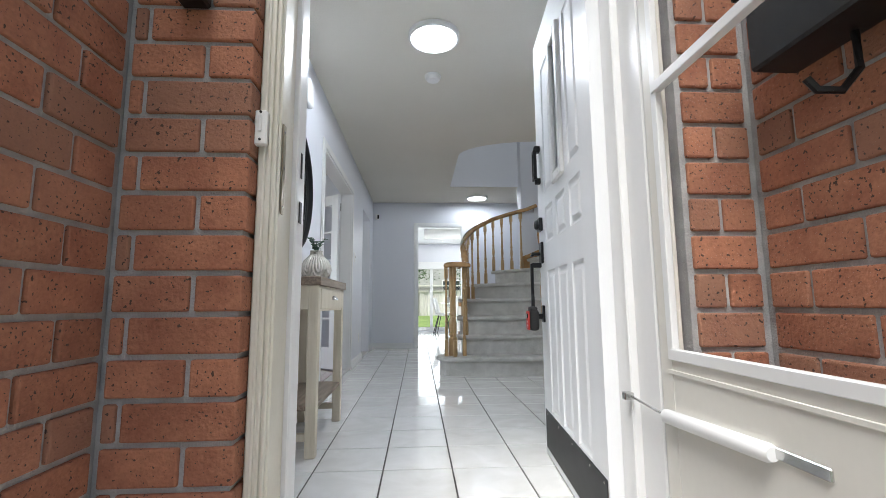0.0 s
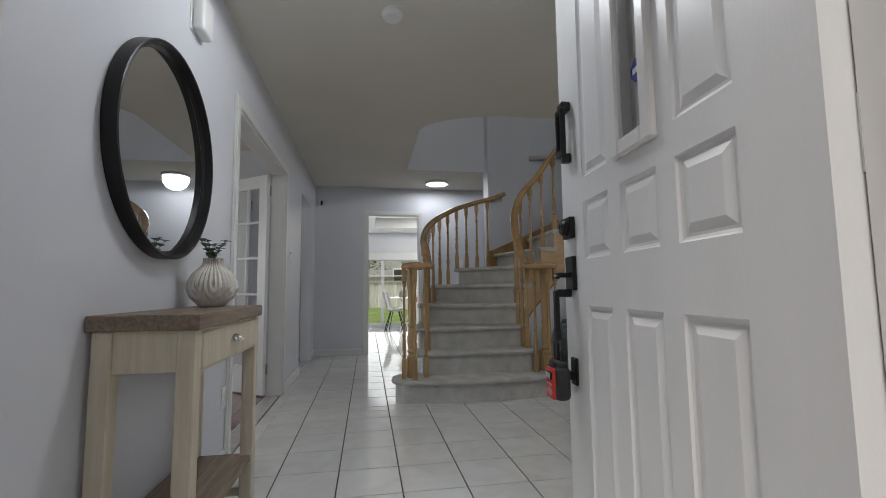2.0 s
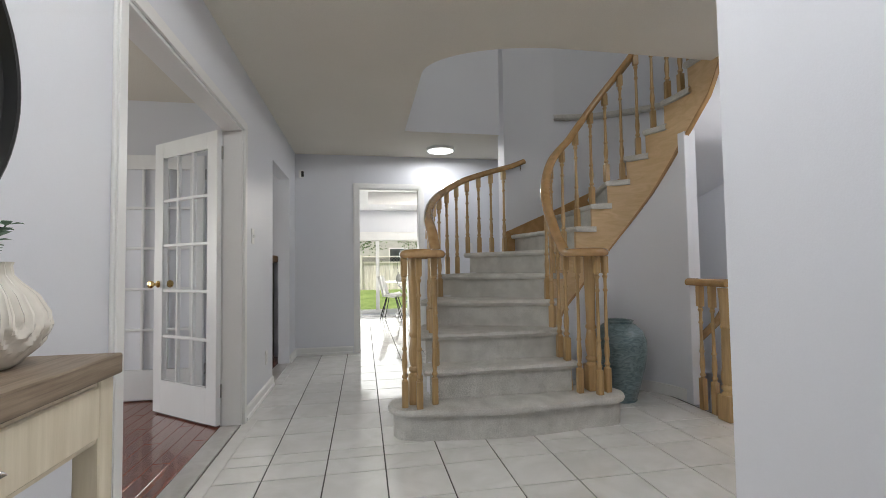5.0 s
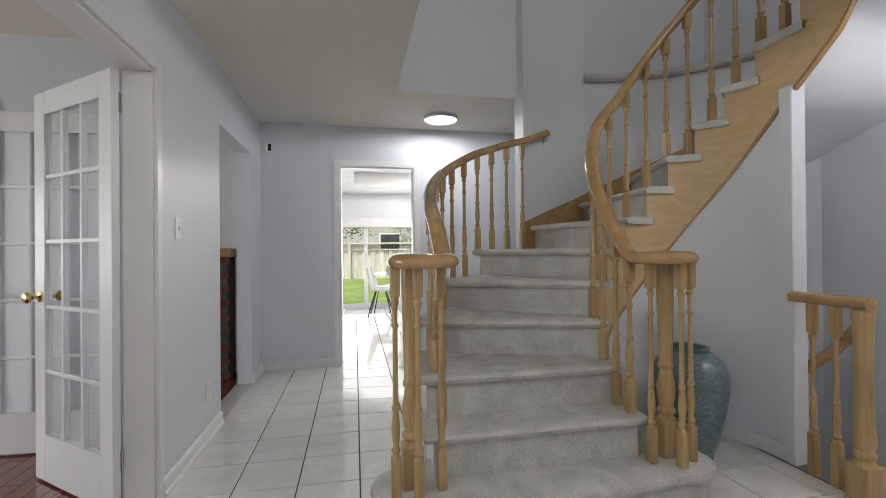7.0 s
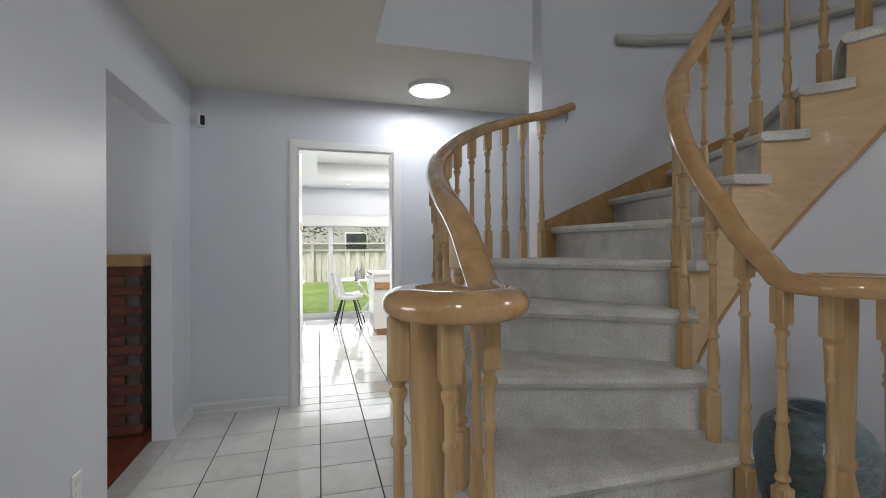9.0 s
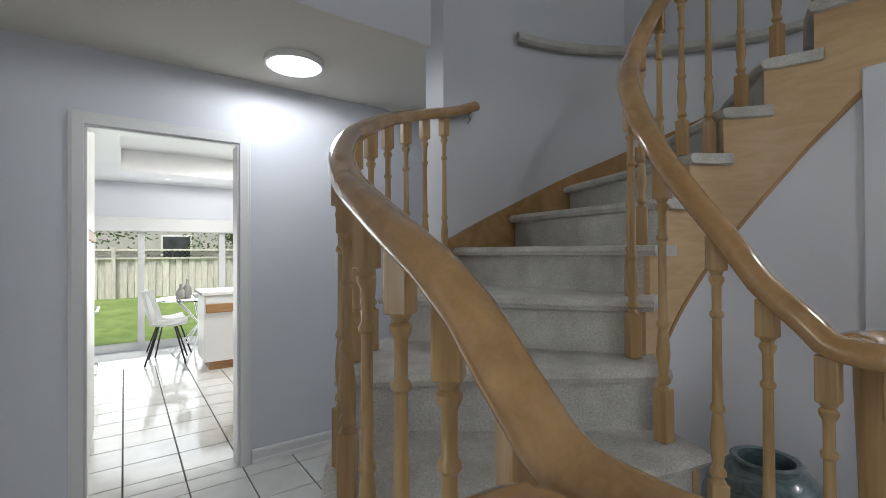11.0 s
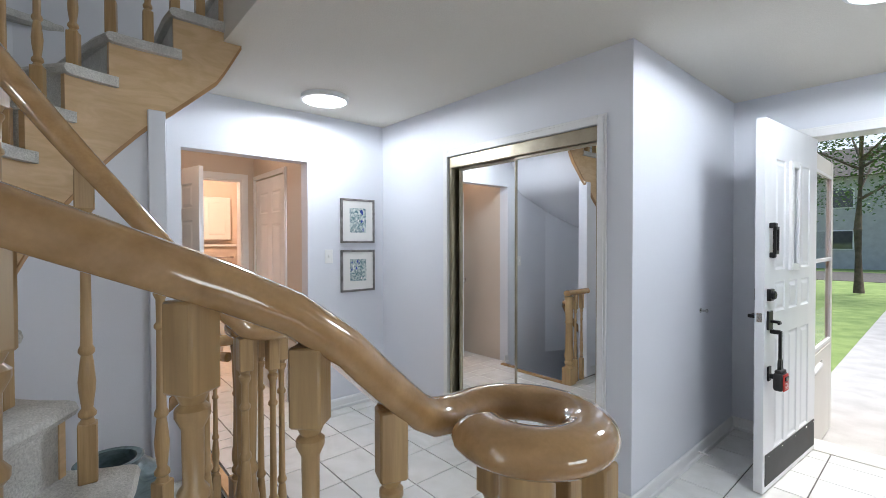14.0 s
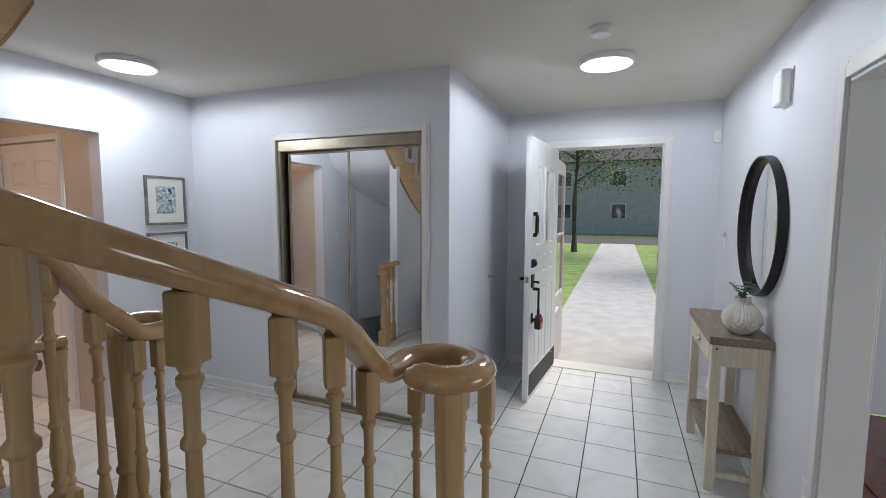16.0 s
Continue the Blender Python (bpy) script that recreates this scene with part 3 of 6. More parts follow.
# bottom step with bullnose ends
def bull(inset):
    """Outline of the bottom step, drawn in by inset, with its rounded ends."""
    pts = []
    for i in range(13):
        a = radians(90 + 180 * i / 12)
        pts.append((0.20 + (0.165 - inset) * math.cos(a), -0.76 + (0.165 - inset) * math.sin(a)))
    for i in range(1, 8):
        f = i / 8
        pts.append((0.20 + 1.24 * f, -0.925 + inset - 0.075 * math.sin(math.pi * f)))
    for i in range(13):
        a = radians(-90 + 180 * i / 12)
        pts.append((1.44 + (0.165 - inset) * math.cos(a), -0.80 + (0.15 - inset) * math.sin(a)))
    pts += [(1.27, -0.60), (0.33, -0.56)]
    return pts


bm = bmesh.new()
rings = [[(x, y, z) for x, y in bull(i)] for i, z in ((0.03, 0.145), (0.006, 0.150), (0.0, 0.168), (0.006, 0.186), (0.03, 0.195))]
strip([r + [r[0]] for r in rings], bm)
bm.faces.new([bm.verts.new(p) for p in rings[0]]), bm.faces.new([bm.verts.new(p) for p in rings[-1]])
bmesh.ops.remove_doubles(bm, verts=bm.verts, dist=1e-5)
part("tread", bm, CARPET, stair, "bottom tread with rounded ends", True)
part("riser", prism(bull(0.035), 0.0, 0.15), CARPET, stair, "rounded carpeted bottom riser")

# inner stringer: sawtooth top, smooth lower edge
ths_s = sorted(set([round(t, 3) for t in span(-18, 224, 3)] + [NOSE[k] + d for k in range(3, 15) for d in (1.0, 1.01)]))


def saw_top(t):
    k = max([j for j in range(1, 15) if NOSE[j] + 1.005 <= t] or [1])
    return RISE * k - 0.035


str_drop = lambda t: float(np.interp(t, [-10, 50, 76, 109, 150, 165, 188, 213, 224], [0.47, 0.53, 0.56, 0.60, 0.58, 0.56, 0.50, 0.50, 0.40]))
lows, highs = [], []
for t in ths_s:
    lows.append(on_stair(t, RI, max(0.0, nose_z(t) - str_drop(t))))
    highs.append(on_stair(t, RI, max(saw_top(t), max(0.0, nose_z(t) - str_drop(t) + 0.01))))
part("stringer", solid_band(lows, highs, lambda i: on_stair(ths_s[i], 0.022) - on_stair(ths_s[i], 0)), PLY, stair, "maple veneered stringer cut to the steps", True)
ths_e = span(-10, 224, 4)
part("edge_strip", solid_band([on_stair(t, RI - 0.006, max(0.0, nose_z(t) - str_drop(t) - 0.015)) for t in ths_e], [on_stair(t, RI - 0.006, max(0.01, nose_z(t) - str_drop(t) + 0.008)) for t in ths_e],
     lambda i: on_stair(ths_e[i], 0.03) - on_stair(ths_e[i], 0)), OAKDK, stair, "darker edge strip under the stringer", True)
ths_k = span(72, 196, 4)
part("skirt_board", solid_band([on_stair(t, RO + 0.008, nose_z(t) - 0.30) for t in ths_k], [on_stair(t, RO + 0.008, nose_z(t) + 0.055) for t in ths_k],
     lambda i: on_stair(ths_k[i], -0.02) - on_stair(ths_k[i], 0)), OAKX, stair, "varnished oak skirt board on the wall", True)
part("landing_nosing", box(CX + RI - 0.04, OY0 - 0.02, 2.69, XP, OY0 + 0.03, 2.74, 0.012), CARPET, stair)

# ---- railings ----
BLOCK = 0.040


def turned(z0, z1, thick=1.0, top_block=0.16, base_block=0.20):
    """A baluster from z0 to z1: square foot, turned shaft with rings, square head that widens."""
    bm = bmesh.new()
    h = BLOCK * thick / 2
    box(-h, -h, z0, h, h, z0 + base_block, 0.003, bm)
    box(-h, -h, z1 - top_block, h, h, z1, 0.003, bm)
    L = (z1 - top_block) - (z0 + base_block)
    b = z0 + base_block
    prof = [(h * 0.98, -0.004), (h * 0.62, 0.012), (h * 0.95, 0.020), (h * 0.95, 0.028), (h * 0.6, 0.040), (h * 0.86, 0.085), (h * 0.92, 0.11), (h * 0.70, 0.16),
            (h * 0.58, 0.178), (h * 0.86, 0.186), (h * 0.86, 0.194), (h * 0.62, 0.205)]
    up = [(h * 0.55, L * 0.60), (h * 0.53, L - 0.125), (h * 0.80, L - 0.118), (h * 0.80, L - 0.110), (h * 0.53, L - 0.102), (h * 0.56, L - 0.04), (h * 0.88, L - 0.026),
          (h * 0.88, L - 0.018), (h * 0.60, L - 0.012), (h * 0.95, L + 0.004)]
    lathe([(r, b + z) for r, z in prof if z < L * 0.55] + [(r, b + z) for r, z in up], 12, bm)
    return bm


def rail_tube(points, parent, label="", grow=()):
    """A moulded handrail: broad rounded top, narrower foot."""
    bm = bmesh.new()
    prof = [(0.0345 * math.sin(2 * math.pi * i / 24), max(-0.0215, 0.0285 * math.cos(2 * math.pi * i / 24))) for i in range(24)]
    pts = [Vector(p) for p in points]
    rows = []
    for i, p in enumerate(pts):
        d = pts[min(i + 1, len(pts) - 1)] - pts[max(i - 1, 0)]
        flat = Vector((d.x, d.y, 0)).normalized()
        side = flat.cross(Vector((0, 0, 1)))
        up = side.cross(d.normalized()).normalized()
        g = grow[i] if i < len(grow) else 1.0
        ring = [p + side * (s * RAIL_W * g) + up * (u * RAIL_W * (0.7 + 0.3 * g)) for s, u in prof]
        rows.append(ring + [ring[0]])
    strip(rows, bm)
    for row in (rows[0], rows[-1]):
        bm.faces.new([bm.verts.new(q) for q in row[:-1]])
    bmesh.ops.remove_doubles(bm, verts=bm.verts, dist=1e-5)
    return part("handrail", bm, OAKX, parent, label, True)


RAIL_W = 1.10
VOL_Z = 1.118


def rail_z(th, side):
    """Height of the handrail's middle; side -1 the outer rail, +1 the inner one."""
    if th < 5:
        return float(np.interp(th, [-20, -15, -12, -9, -5, 0, 3, 5], [VOL_Z, VOL_Z + 0.008, 1.145, 1.173, 1.211, 1.262, 1.316, nose_z(5) + 0.690])) + (0.012 if side > 0 and th > -12 else 0.0)
    if side < 0:
        return nose_z(th) + float(np.interp(th, [5, 20, 45, 65, 85], [0.690, 0.682, 0.712, 0.722, 0.712]))
    return nose_z(th) + float(np.interp(th, [5, 20, 45, 75, 95], [0.702, 0.722, 0.748, 0.752, 0.785]))


def volute_points(x_rail, side, y0, r0=0.113, turns=0.80):
    """The scroll: leaves the rail heading down the stair and winds outwards; side -1 to the west."""
    cx = x_rail + side * r0
    pts = []
    n = 40
    for i in range(n + 1):
        f = i / n
        a = f * turns * 2 * math.pi
        r = r0 * (1 - 0.27 * f)
        pts.append((cx - side * r * math.cos(a), y0 - r * math.sin(a) * 0.95, VOL_Z))
    return pts, (cx, y0)


def balustrade(r_rail, y0, th1, side, places, label):
    rail = thing("stair_railing", label, "railing")
    if side < 0:
        swell = lambda t: float(np.interp(t, [0, 12, 25, 38, 55, 75], [-0.028, -0.015, 0.018, 0.036, 0.022, 0.0]))
    else:
        swell = lambda t: float(np.interp(t, [0, 25, 60, 120, 180], [0.0, 0.022, 0.028, 0.022, 0.0]))
    xr = CX - r_rail - swell(-20)
    vol, (vx, vy) = volute_points(xr, side, y0)
    ths = span((y0 - CY) * 100 + 1.5, th1, 3)
    pts = vol[::-1] + [on_stair(t, r_rail + swell(t), rail_z(t, side)) for t in ths]
    rail_tube(pts, rail, "glossy oak handrail ending in a scroll", [1.0 + 0.24 * (1 - i / len(vol)) for i in range(len(vol))])
    ex, ey, ez = vol[-1]
    bm = bmesh.new()
    bmesh.ops.create_uvsphere(bm, u_segments=20, v_segments=12, radius=0.0462, matrix=pose(ex, ey, ez) @ Matrix.Diagonal((1, 1, 0.62, 1)))
    part("scroll_end", bm, OAKX, rail, "", True)
    bm = box(-0.043, -0.043, 0.195, 0.043, 0.043, 0.37, 0.004)
    lathe([(0.042, 0.366), (0.028, 0.385), (0.040, 0.40), (0.040, 0.412), (0.030, 0.425), (0.038, 0.47), (0.041, 0.52), (0.034, 0.555), (0.028, 0.60), (0.036, 0.612), (0.036, 0.624),
           (0.029, 0.636), (0.034, 0.82), (0.040, 1.03), (0.040, 1.10)], 20, bm)
    nw = part("newel", bm, OAK, rail, "thick turned newel post under the scroll", True)
    nw.location = (vx + side * 0.040, vy + 0.050, 0)
    for dx, dy in ((-0.075, 0.0), (0.028, -0.068), (0.112, -0.022)):
        b = part("baluster", turned(0.195, VOL_Z - 0.02, 0.95, 0.115, 0.16), OAK, rail, smooth=True)
        b.location = (vx + side * dx, vy + dy, 0)
    for t in places:
        k = max([j for j in range(1, 14) if NOSE[j] <= t + 0.01])
        top = rail_z(t, side) - 0.022
        head = 0.085 + 0.02 * abs(math.sin(t))
        b = part("baluster", turned(RISE * k, top, 1.05, head, 0.155), OAK, rail, smooth=True)
        p = on_stair(t, r_rail + swell(t))
        d = on_stair(t + 1, r_rail) - p
        b.location, b.rotation_euler = (p.x, p.y, 0), (0, 0, math.atan2(d.y, d.x))
    return rail


left_places = [-8.0, 1.9, 7.3, 13.8] + [20.7 + 6.4 * i for i in range(9)]
right_places = [-14.0, -2.8, 9.0, 26.5, 49.0, 67.0, 83.0, 98.0, 111.5, 125.0, 139.0, 153.0, 168.0, 183.0, 194.0, 205.0]
left_rail = balustrade(RO - 0.032, -0.838, 82, -1, left_places, "varnished oak railing with turned balusters and a scroll end")
right_rail = balustrade(RI + 0.022, -0.82, 222, 1, right_places, "varnished oak railing with turned balusters along the inner curve")
bm = tube([on_stair(80, RO - 0.05, rail_z(80, -1) - 0.02), on_stair(80.5, RO - 0.03, rail_z(80, -1) - 0.06), on_stair(81, RO - 0.005, rail_z(80, -1) - 0.07)], 0.006)
part("bracket", bm, STEEL, left_rail, "small chrome wall bracket")

# short railing beside the basement stair
base_rail = thing("basement_railing", "short oak railing with a turned newel beside the basement stair", "railing")
rail_tube([(2.27, -0.66, 0.90), (2.268, -0.78, 0.90), (2.265, -0.90, 0.90), (2.262, -1.03, 0.90)], base_rail, "oak top rail")
for y in (-0.765, -0.875):
    b = part("baluster", turned(0.0, 0.88, 1.0, 0.15, 0.22), OAK, base_rail, smooth=True)
    b.location = (2.266, y, 0)
bm = bmesh.new()
box(-0.05, -0.05, 0, 0.05, 0.05, 0.17, 0.005, bm)
lathe([(0.048, 0.166), (0.034, 0.19), (0.044, 0.205), (0.044, 0.22), (0.035, 0.235), (0.042, 0.26), (0.044, 0.30), (0.037, 0.34), (0.033, 0.60), (0.039, 0.61), (0.039, 0.62), (0.034, 0.63), (0.040, 0.80), (0.046, 0.87)], 20, bm)
nw = part("newel", bm, OAK, base_rail, "thick turned newel post", True)
nw.location = (2.262, -0.995, 0)
part("handrail", tube([(2.31, -0.95, 0.80), (2.36, -0.92, 0.80), (2.40, -0.87, 0.76), (2.42, -0.75, 0.62), (2.42, -0.45, 0.36), (2.42, 0.0, 0.0)], 0.027), OAKX, base_rail, "oak handrail going down", True)
struct("trim_pit_edge", box(PX0 - 0.02, PY0 - 0.05, -0.03, XP, PY0 + 0.012, 0.006, 0.004), OAKX, "oak nosing at the basement stair", "trim")

# ---- front door, standing open ----
def panel_field(bm, x0, x1, z0, z1, y, out, depth=0.010):
    """A raised panel: sunk moulding and a raised middle, on a face at y; out is -1 or +1."""
    prof = [(0.0, 0.0), (0.004, -0.005), (0.010, -0.008), (0.016, -0.008), (0.034, -0.001)]
    rings = []
    for inset, h in prof:
        yy = y + out * h
        rings.append([(x0 + inset, yy, z0 + inset), (x1 - inset, yy, z0 + inset), (x1 - inset, yy, z1 - inset), (x0 + inset, yy, z1 - inset), (x0 + inset, yy, z0 + inset)])
    strip(rings, bm)
    bm.faces.new([bm.verts.new(p) for p in rings[-1][:-1]])


def slab_with_holes(w, h, t, xs, zs, panels, both=True, cut=None):
    """A door slab along +x from 0 to w, thickness t along y (0 to t), with raised panels given as (xi, zi) cells of a grid; cut cells go right through."""
    bm = bmesh.new()
    X, Z = [0] + xs + [w], [0] + zs + [h]
    cells = set(panels) | set(cut or ())
    for i in range(len(X) - 1):
        for j in range(len(Z) - 1):
            if (i, j) in cells:
                continue
            for y in (0.0, t):
                bm.faces.new([bm.verts.new(p) for p in ((X[i], y, Z[j]), (X[i + 1], y, Z[j]), (X[i + 1], y, Z[j + 1]), (X[i], y, Z[j + 1]))])
    for i, j in panels:
        panel_field(bm, X[i], X[i + 1], Z[j], Z[j + 1], 0.0, -1)
        panel_field(bm, X[i], X[i + 1], Z[j], Z[j + 1], t, 1)
    for i, j in cut or ():
        a, b, c, d = X[i], X[i + 1], Z[j], Z[j + 1]
        strip([[(a, 0, c), (b, 0, c), (b, 0, d), (a, 0, d), (a, 0, c)], [(a, t, c), (b, t, c), (b, t, d), (a, t, d), (a, t, c)]], bm)
    strip([[(0, 0, 0), (w, 0, 0), (w, 0, h), (0, 0, h), (0, 0, 0)], [(0, t, 0), (w, t, 0), (w, t, h), (0, t, h), (0, t, 0)]], bm)
    bmesh.ops.remove_doubles(bm, verts=bm.verts, dist=1e-5)
    return bm


DW, DH, DT = 0.915, 2.075, 0.045
DOOR_ANGLE = 95.0
# local frame: x from the latch edge (0) to the hinge edge (DW), y 0 outside face to DT inside face
door = thing("front_door", "white raised-panel front door standing open, black hardware", "door")
xs = [0.165, 0.325, 0.390, 0.545, 0.610, 0.768]
zs = [0.215, 0.862, 0.995, 1.165, 1.235, 1.865]
pan = [(1, 1), (3, 1), (5, 1), (1, 3), (3, 3), (5, 3), (1, 5), (5, 5)]
part("leaf", slab_with_holes(DW, DH, DT, xs, zs, pan, cut=[(3, 5)]), DOORW, door, "white painted leaf with raised panels")
bm = bmesh.new()
gx0, gx1, gz0, gz1 = 0.390, 0.545, 1.235, 1.865
for y0, y1 in ((-0.016, 0.004), (DT - 0.004, DT + 0.016)):
    for a, b, c, d in ((gx0 - 0.012, gx0 + 0.028, gz0 - 0.012, gz1 + 0.012), (gx1 - 0.028, gx1 + 0.012, gz0 - 0.012, gz1 + 0.012), (gx0 + 0.028, gx1 - 0.028, gz0 - 0.012, gz0 + 0.028), (gx0 + 0.028, gx1 - 0.028, gz1 - 0.028, gz1 + 0.012)):
        box(a, y0, c, b, y1, d, 0.005, bm)
part("light_frame", bm, TRIM, door, "white moulding round the narrow pane")
pane = part("pane", box(gx0 + 0.002, 0.018, gz0 + 0.002, gx1 - 0.002, 0.026, gz1 - 0.002), GLASS, door, "narrow clear pane")
pane.visible_shadow = False
bm = lathe([(0.029, 0), (0.029, 0.002)], 8)
st = part("sticker", bm, BLUE, pane, "round blue alarm sticker")
st.matrix_basis = pose((gx0 + gx1) / 2, 0.0165, 1.415, 90, 22.5, 0)
bmk = bmesh.new()
for i, (a, b) in enumerate(((-0.018, -0.007), (-0.004, 0.006), (0.009, 0.018))):
    box(a, -0.0006, -0.007, b, 0.0, 0.007, 0, bmk)
mk = part("mark", bmk, TRIM, pane, "white lettering bars")
mk.location = ((gx0 + gx1) / 2, 0.0142, 1.415)
# outside hardware
bx = 0.068
part("deadbolt", box(bx - 0.032, -0.018, 1.066, bx + 0.032, 0.001, 1.132, 0.003), BLACK, door, "square black deadbolt")
cyl = part("cylinder", lathe([(0.024, 0), (0.024, 0.012), (0.019, 0.018), (0.010, 0.018), (0.009, 0.014)], 20), BLACK, door, "", True)
cyl.matrix_basis = pose(bx, -0.016, 1.099, 90, 0, 0)
kh = part("keyhole", box(bx - 0.0015, -0.036, 1.092, bx + 0.0015, -0.030, 1.106), STEEL, door)
plate = part("lever_plate", box(bx - 0.032, -0.012, 0.905, bx + 0.032, 0.001, 1.010, 0.003), BLACK, door, "square black handle plate")
bm = box(bx - 0.013, -0.055, 0.945, bx + 0.013, -0.010, 0.960, 0.003)
box(bx - 0.022, -0.058, 0.940, bx + 0.016, -0.046, 0.952, 0.003, bm)
part("thumb_latch", bm, BLACK, plate)
bm = box(bx - 0.011, -0.062, 0.640, bx + 0.011, -0.048, 0.905, 0.003)
box(bx - 0.011, -0.055, 0.885, bx + 0.011, -0.008, 0.908, 0.003, bm)
box(bx - 0.011, -0.055, 0.635, bx + 0.011, 0.0, 0.66, 0.003, bm)
part("pull_handle", bm, BLACK, door, "long square black pull handle")
part("lower_plate", box(bx - 0.02, -0.010, 0.618, bx + 0.02, 0.001, 0.70, 0.003), BLACK, door)
bm = bmesh.new()
box(0.060, -0.030, 1.47, 0.100, 0.001, 1.50, 0.004, bm)
for a, b, c, d in ((0.055, 0.067, 1.335, 1.475), (0.093, 0.105, 1.335, 1.475), (0.055, 0.105, 1.325, 1.345), (0.055, 0.105, 1.462, 1.478)):
    box(a, -0.036, c, b, -0.020, d, 0.002, bm)
box(0.068, -0.028, 1.305, 0.092, 0.001, 1.335, 0.004, bm)
part("knocker", bm, BLACK, door, "rectangular black door knocker")
# inside hardware
part("thumb_turn", box(bx - 0.034, DT, 1.066, bx + 0.034, DT + 0.014, 1.132, 0.003), BLACK, door, "square black thumb-turn plate")
part("inside_plate", box(bx - 0.034, DT, 0.935, bx + 0.034, DT + 0.012, 1.005, 0.003), BLACK, door, "square black lever plate")
bm = box(bx - 0.010, DT + 0.010, 0.960, bx + 0.010, DT + 0.055, 0.980, 0.003)
box(bx - 0.008, DT + 0.042, 0.962, bx + 0.120, DT + 0.056, 0.978, 0.004, bm)
part("inside_lever", bm, BLACK, door, "black lever handle")
part("bolt_face", box(-0.002, 0.010, 0.95, 0.001, 0.035, 1.00), STEEL, door)
bm = box(0.03, -0.003, 0.03, DW - 0.012, 0.001, 0.205, 0.001)
kick = part("kick_plate", bm, BLACKP, door, "black kick plate")
for x in (0.08, 0.30, 0.52, 0.74, 0.88):
    s = part("screw", lathe([(0.004, 0), (0.003, 0.002)], 8), STEEL, kick)
    s.matrix_basis = pose(x, -0.003, 0.19, 90, 0, 0)
for z in (0.25, 1.05, 1.82):
    bm = lathe([(0.008, 0), (0.008, 0.10)], 10, None, (DW + 0.004, DT + 0.004, z))
    part("hinge", bm, STEEL, door)
HX, HY = 0.440, YF - 0.004
turn = pose(HX, HY, 0.012, 0, 0, -DOOR_ANGLE) @ Matrix.Translation((-DW - 0.004, -DT - 0.004, 0))
door.matrix_basis = turn

# key lock box hanging on the handle
lock = thing("key_lock_box", "black and red key lock box hanging from the door handle", "lock box")
bm = bmesh.new()
box(-0.048, -0.026, -0.155, 0.048, 0.022, -0.055, 0.016, bm, 3)
part("case", bm, BLACKP, lock, "black rubber case", True)
bm = box(-0.038, -0.030, -0.152, 0.038, -0.022, -0.062, 0.006, None, 2)
face = part("face", bm, RED, lock, "red face plate", True)
part("dial_window", box(-0.024, -0.034, -0.096, 0.024, -0.029, -0.074, 0.004, None, 2), BLACK, lock, "", True)
for i in range(4):
    part("dial", box(-0.019 + i * 0.0098, -0.0365, -0.094, -0.0105 + i * 0.0098, -0.033, -0.076, 0.001), STEEL, lock)
for i, (w, hh) in enumerate(((0.026, 0.004), (0.016, 0.0018), (0.022, 0.0018), (0.028, 0.004), (0.024, 0.002))):
    z = -0.112 - i * 0.007
    part("printed_line", box(-w / 1.2, -0.0306, z, w / 1.2, -0.0298, z + hh * 0.7), TRIM, face)
part("shoulder", box(-0.042, -0.020, -0.062, 0.042, 0.016, -0.040, 0.010, None, 2), BLACKP, lock, "", True)
part("shackle", tube([(-0.026, 0, -0.05), (-0.026, 0, -0.01), (-0.020, 0, 0.010), (0, 0, 0.020), (0.020, 0, 0.010), (0.026, 0, -0.01), (0.026, 0, -0.05)], 0.0055), BLACKP, lock, "rubber-coated shackle", True)
lock.matrix_basis = turn @ pose(bx, -0.055, 0.735, 0, 0, 0)

# ---- hall: things ----
# console table
con = thing("console_table", "narrow console table with driftwood top and cream legs", "console table")
cx0, cx1, cy0, cy1 = XL + 0.004, -0.628, -3.205, -2.460
part("top", box(cx0, cy0, 0.818, cx1, cy1, 0.862, 0.003), DRIFT, con, "grey-brown driftwood top")
for x in (cx0 + 0.012, cx1 - 0.062):
    for y in (cy0 + 0.012, cy1 - 0.062):
        part("leg", box(x, y, 0, x + 0.05, y + 0.05, 0.818, 0.003), CONSOLE, con)
part("apron", box(cx1 - 0.024, cy0 + 0.062, 0.690, cx1 - 0.018, cy1 - 0.062, 0.818), CONSOLE, con)
for y in (cy0 + 0.022, cy1 - 0.040):
    part("side_apron", box(cx0 + 0.06, y, 0.70, cx1 - 0.062, y + 0.018, 0.818, 0.002), CONSOLE, con)
drawer = part("drawer", box(cx1 - 0.030, cy0 + 0.066, 0.700, cx1 - 0.010, cy1 - 0.066, 0.806, 0.003), CONSOLE, con, "cream drawer front")
bm = bmesh.new()
rows = []
for i in range(9):
    a = math.pi * i / 8
    rows.append([(0.024 * math.sin(b), 0.038 * math.cos(a), 0.026 * math.sin(a) * math.cos(b)) for b in [math.pi / 2 * j / 6 for j in range(7)]])
strip(rows, bm)
cup = part("cup_pull", bm, STEEL, drawer, "steel cup pull", True)
cup.location = (cx1 - 0.010, (cy0 + cy1) / 2, 0.748)
part("shelf", box(cx0 + 0.015, cy0 + 0.03, 0.215, cx1 - 0.02, cy1 - 0.03, 0.240, 0.003), DRIFT, con, "driftwood lower shelf")
for y in (cy0 + 0.025, cy1 - 0.05):
    part("stretcher", box(cx0 + 0.06, y, 0.075, cx1 - 0.06, y + 0.025, 0.110, 0.002), CONSOLE, con)
part("plug", lathe([(0.006, 0), (0.006, 0.002)], 10), BLACK, con).matrix_basis = pose(cx1 - 0.037, cy1 - 0.0115, 0.795, -90, 0, 0)

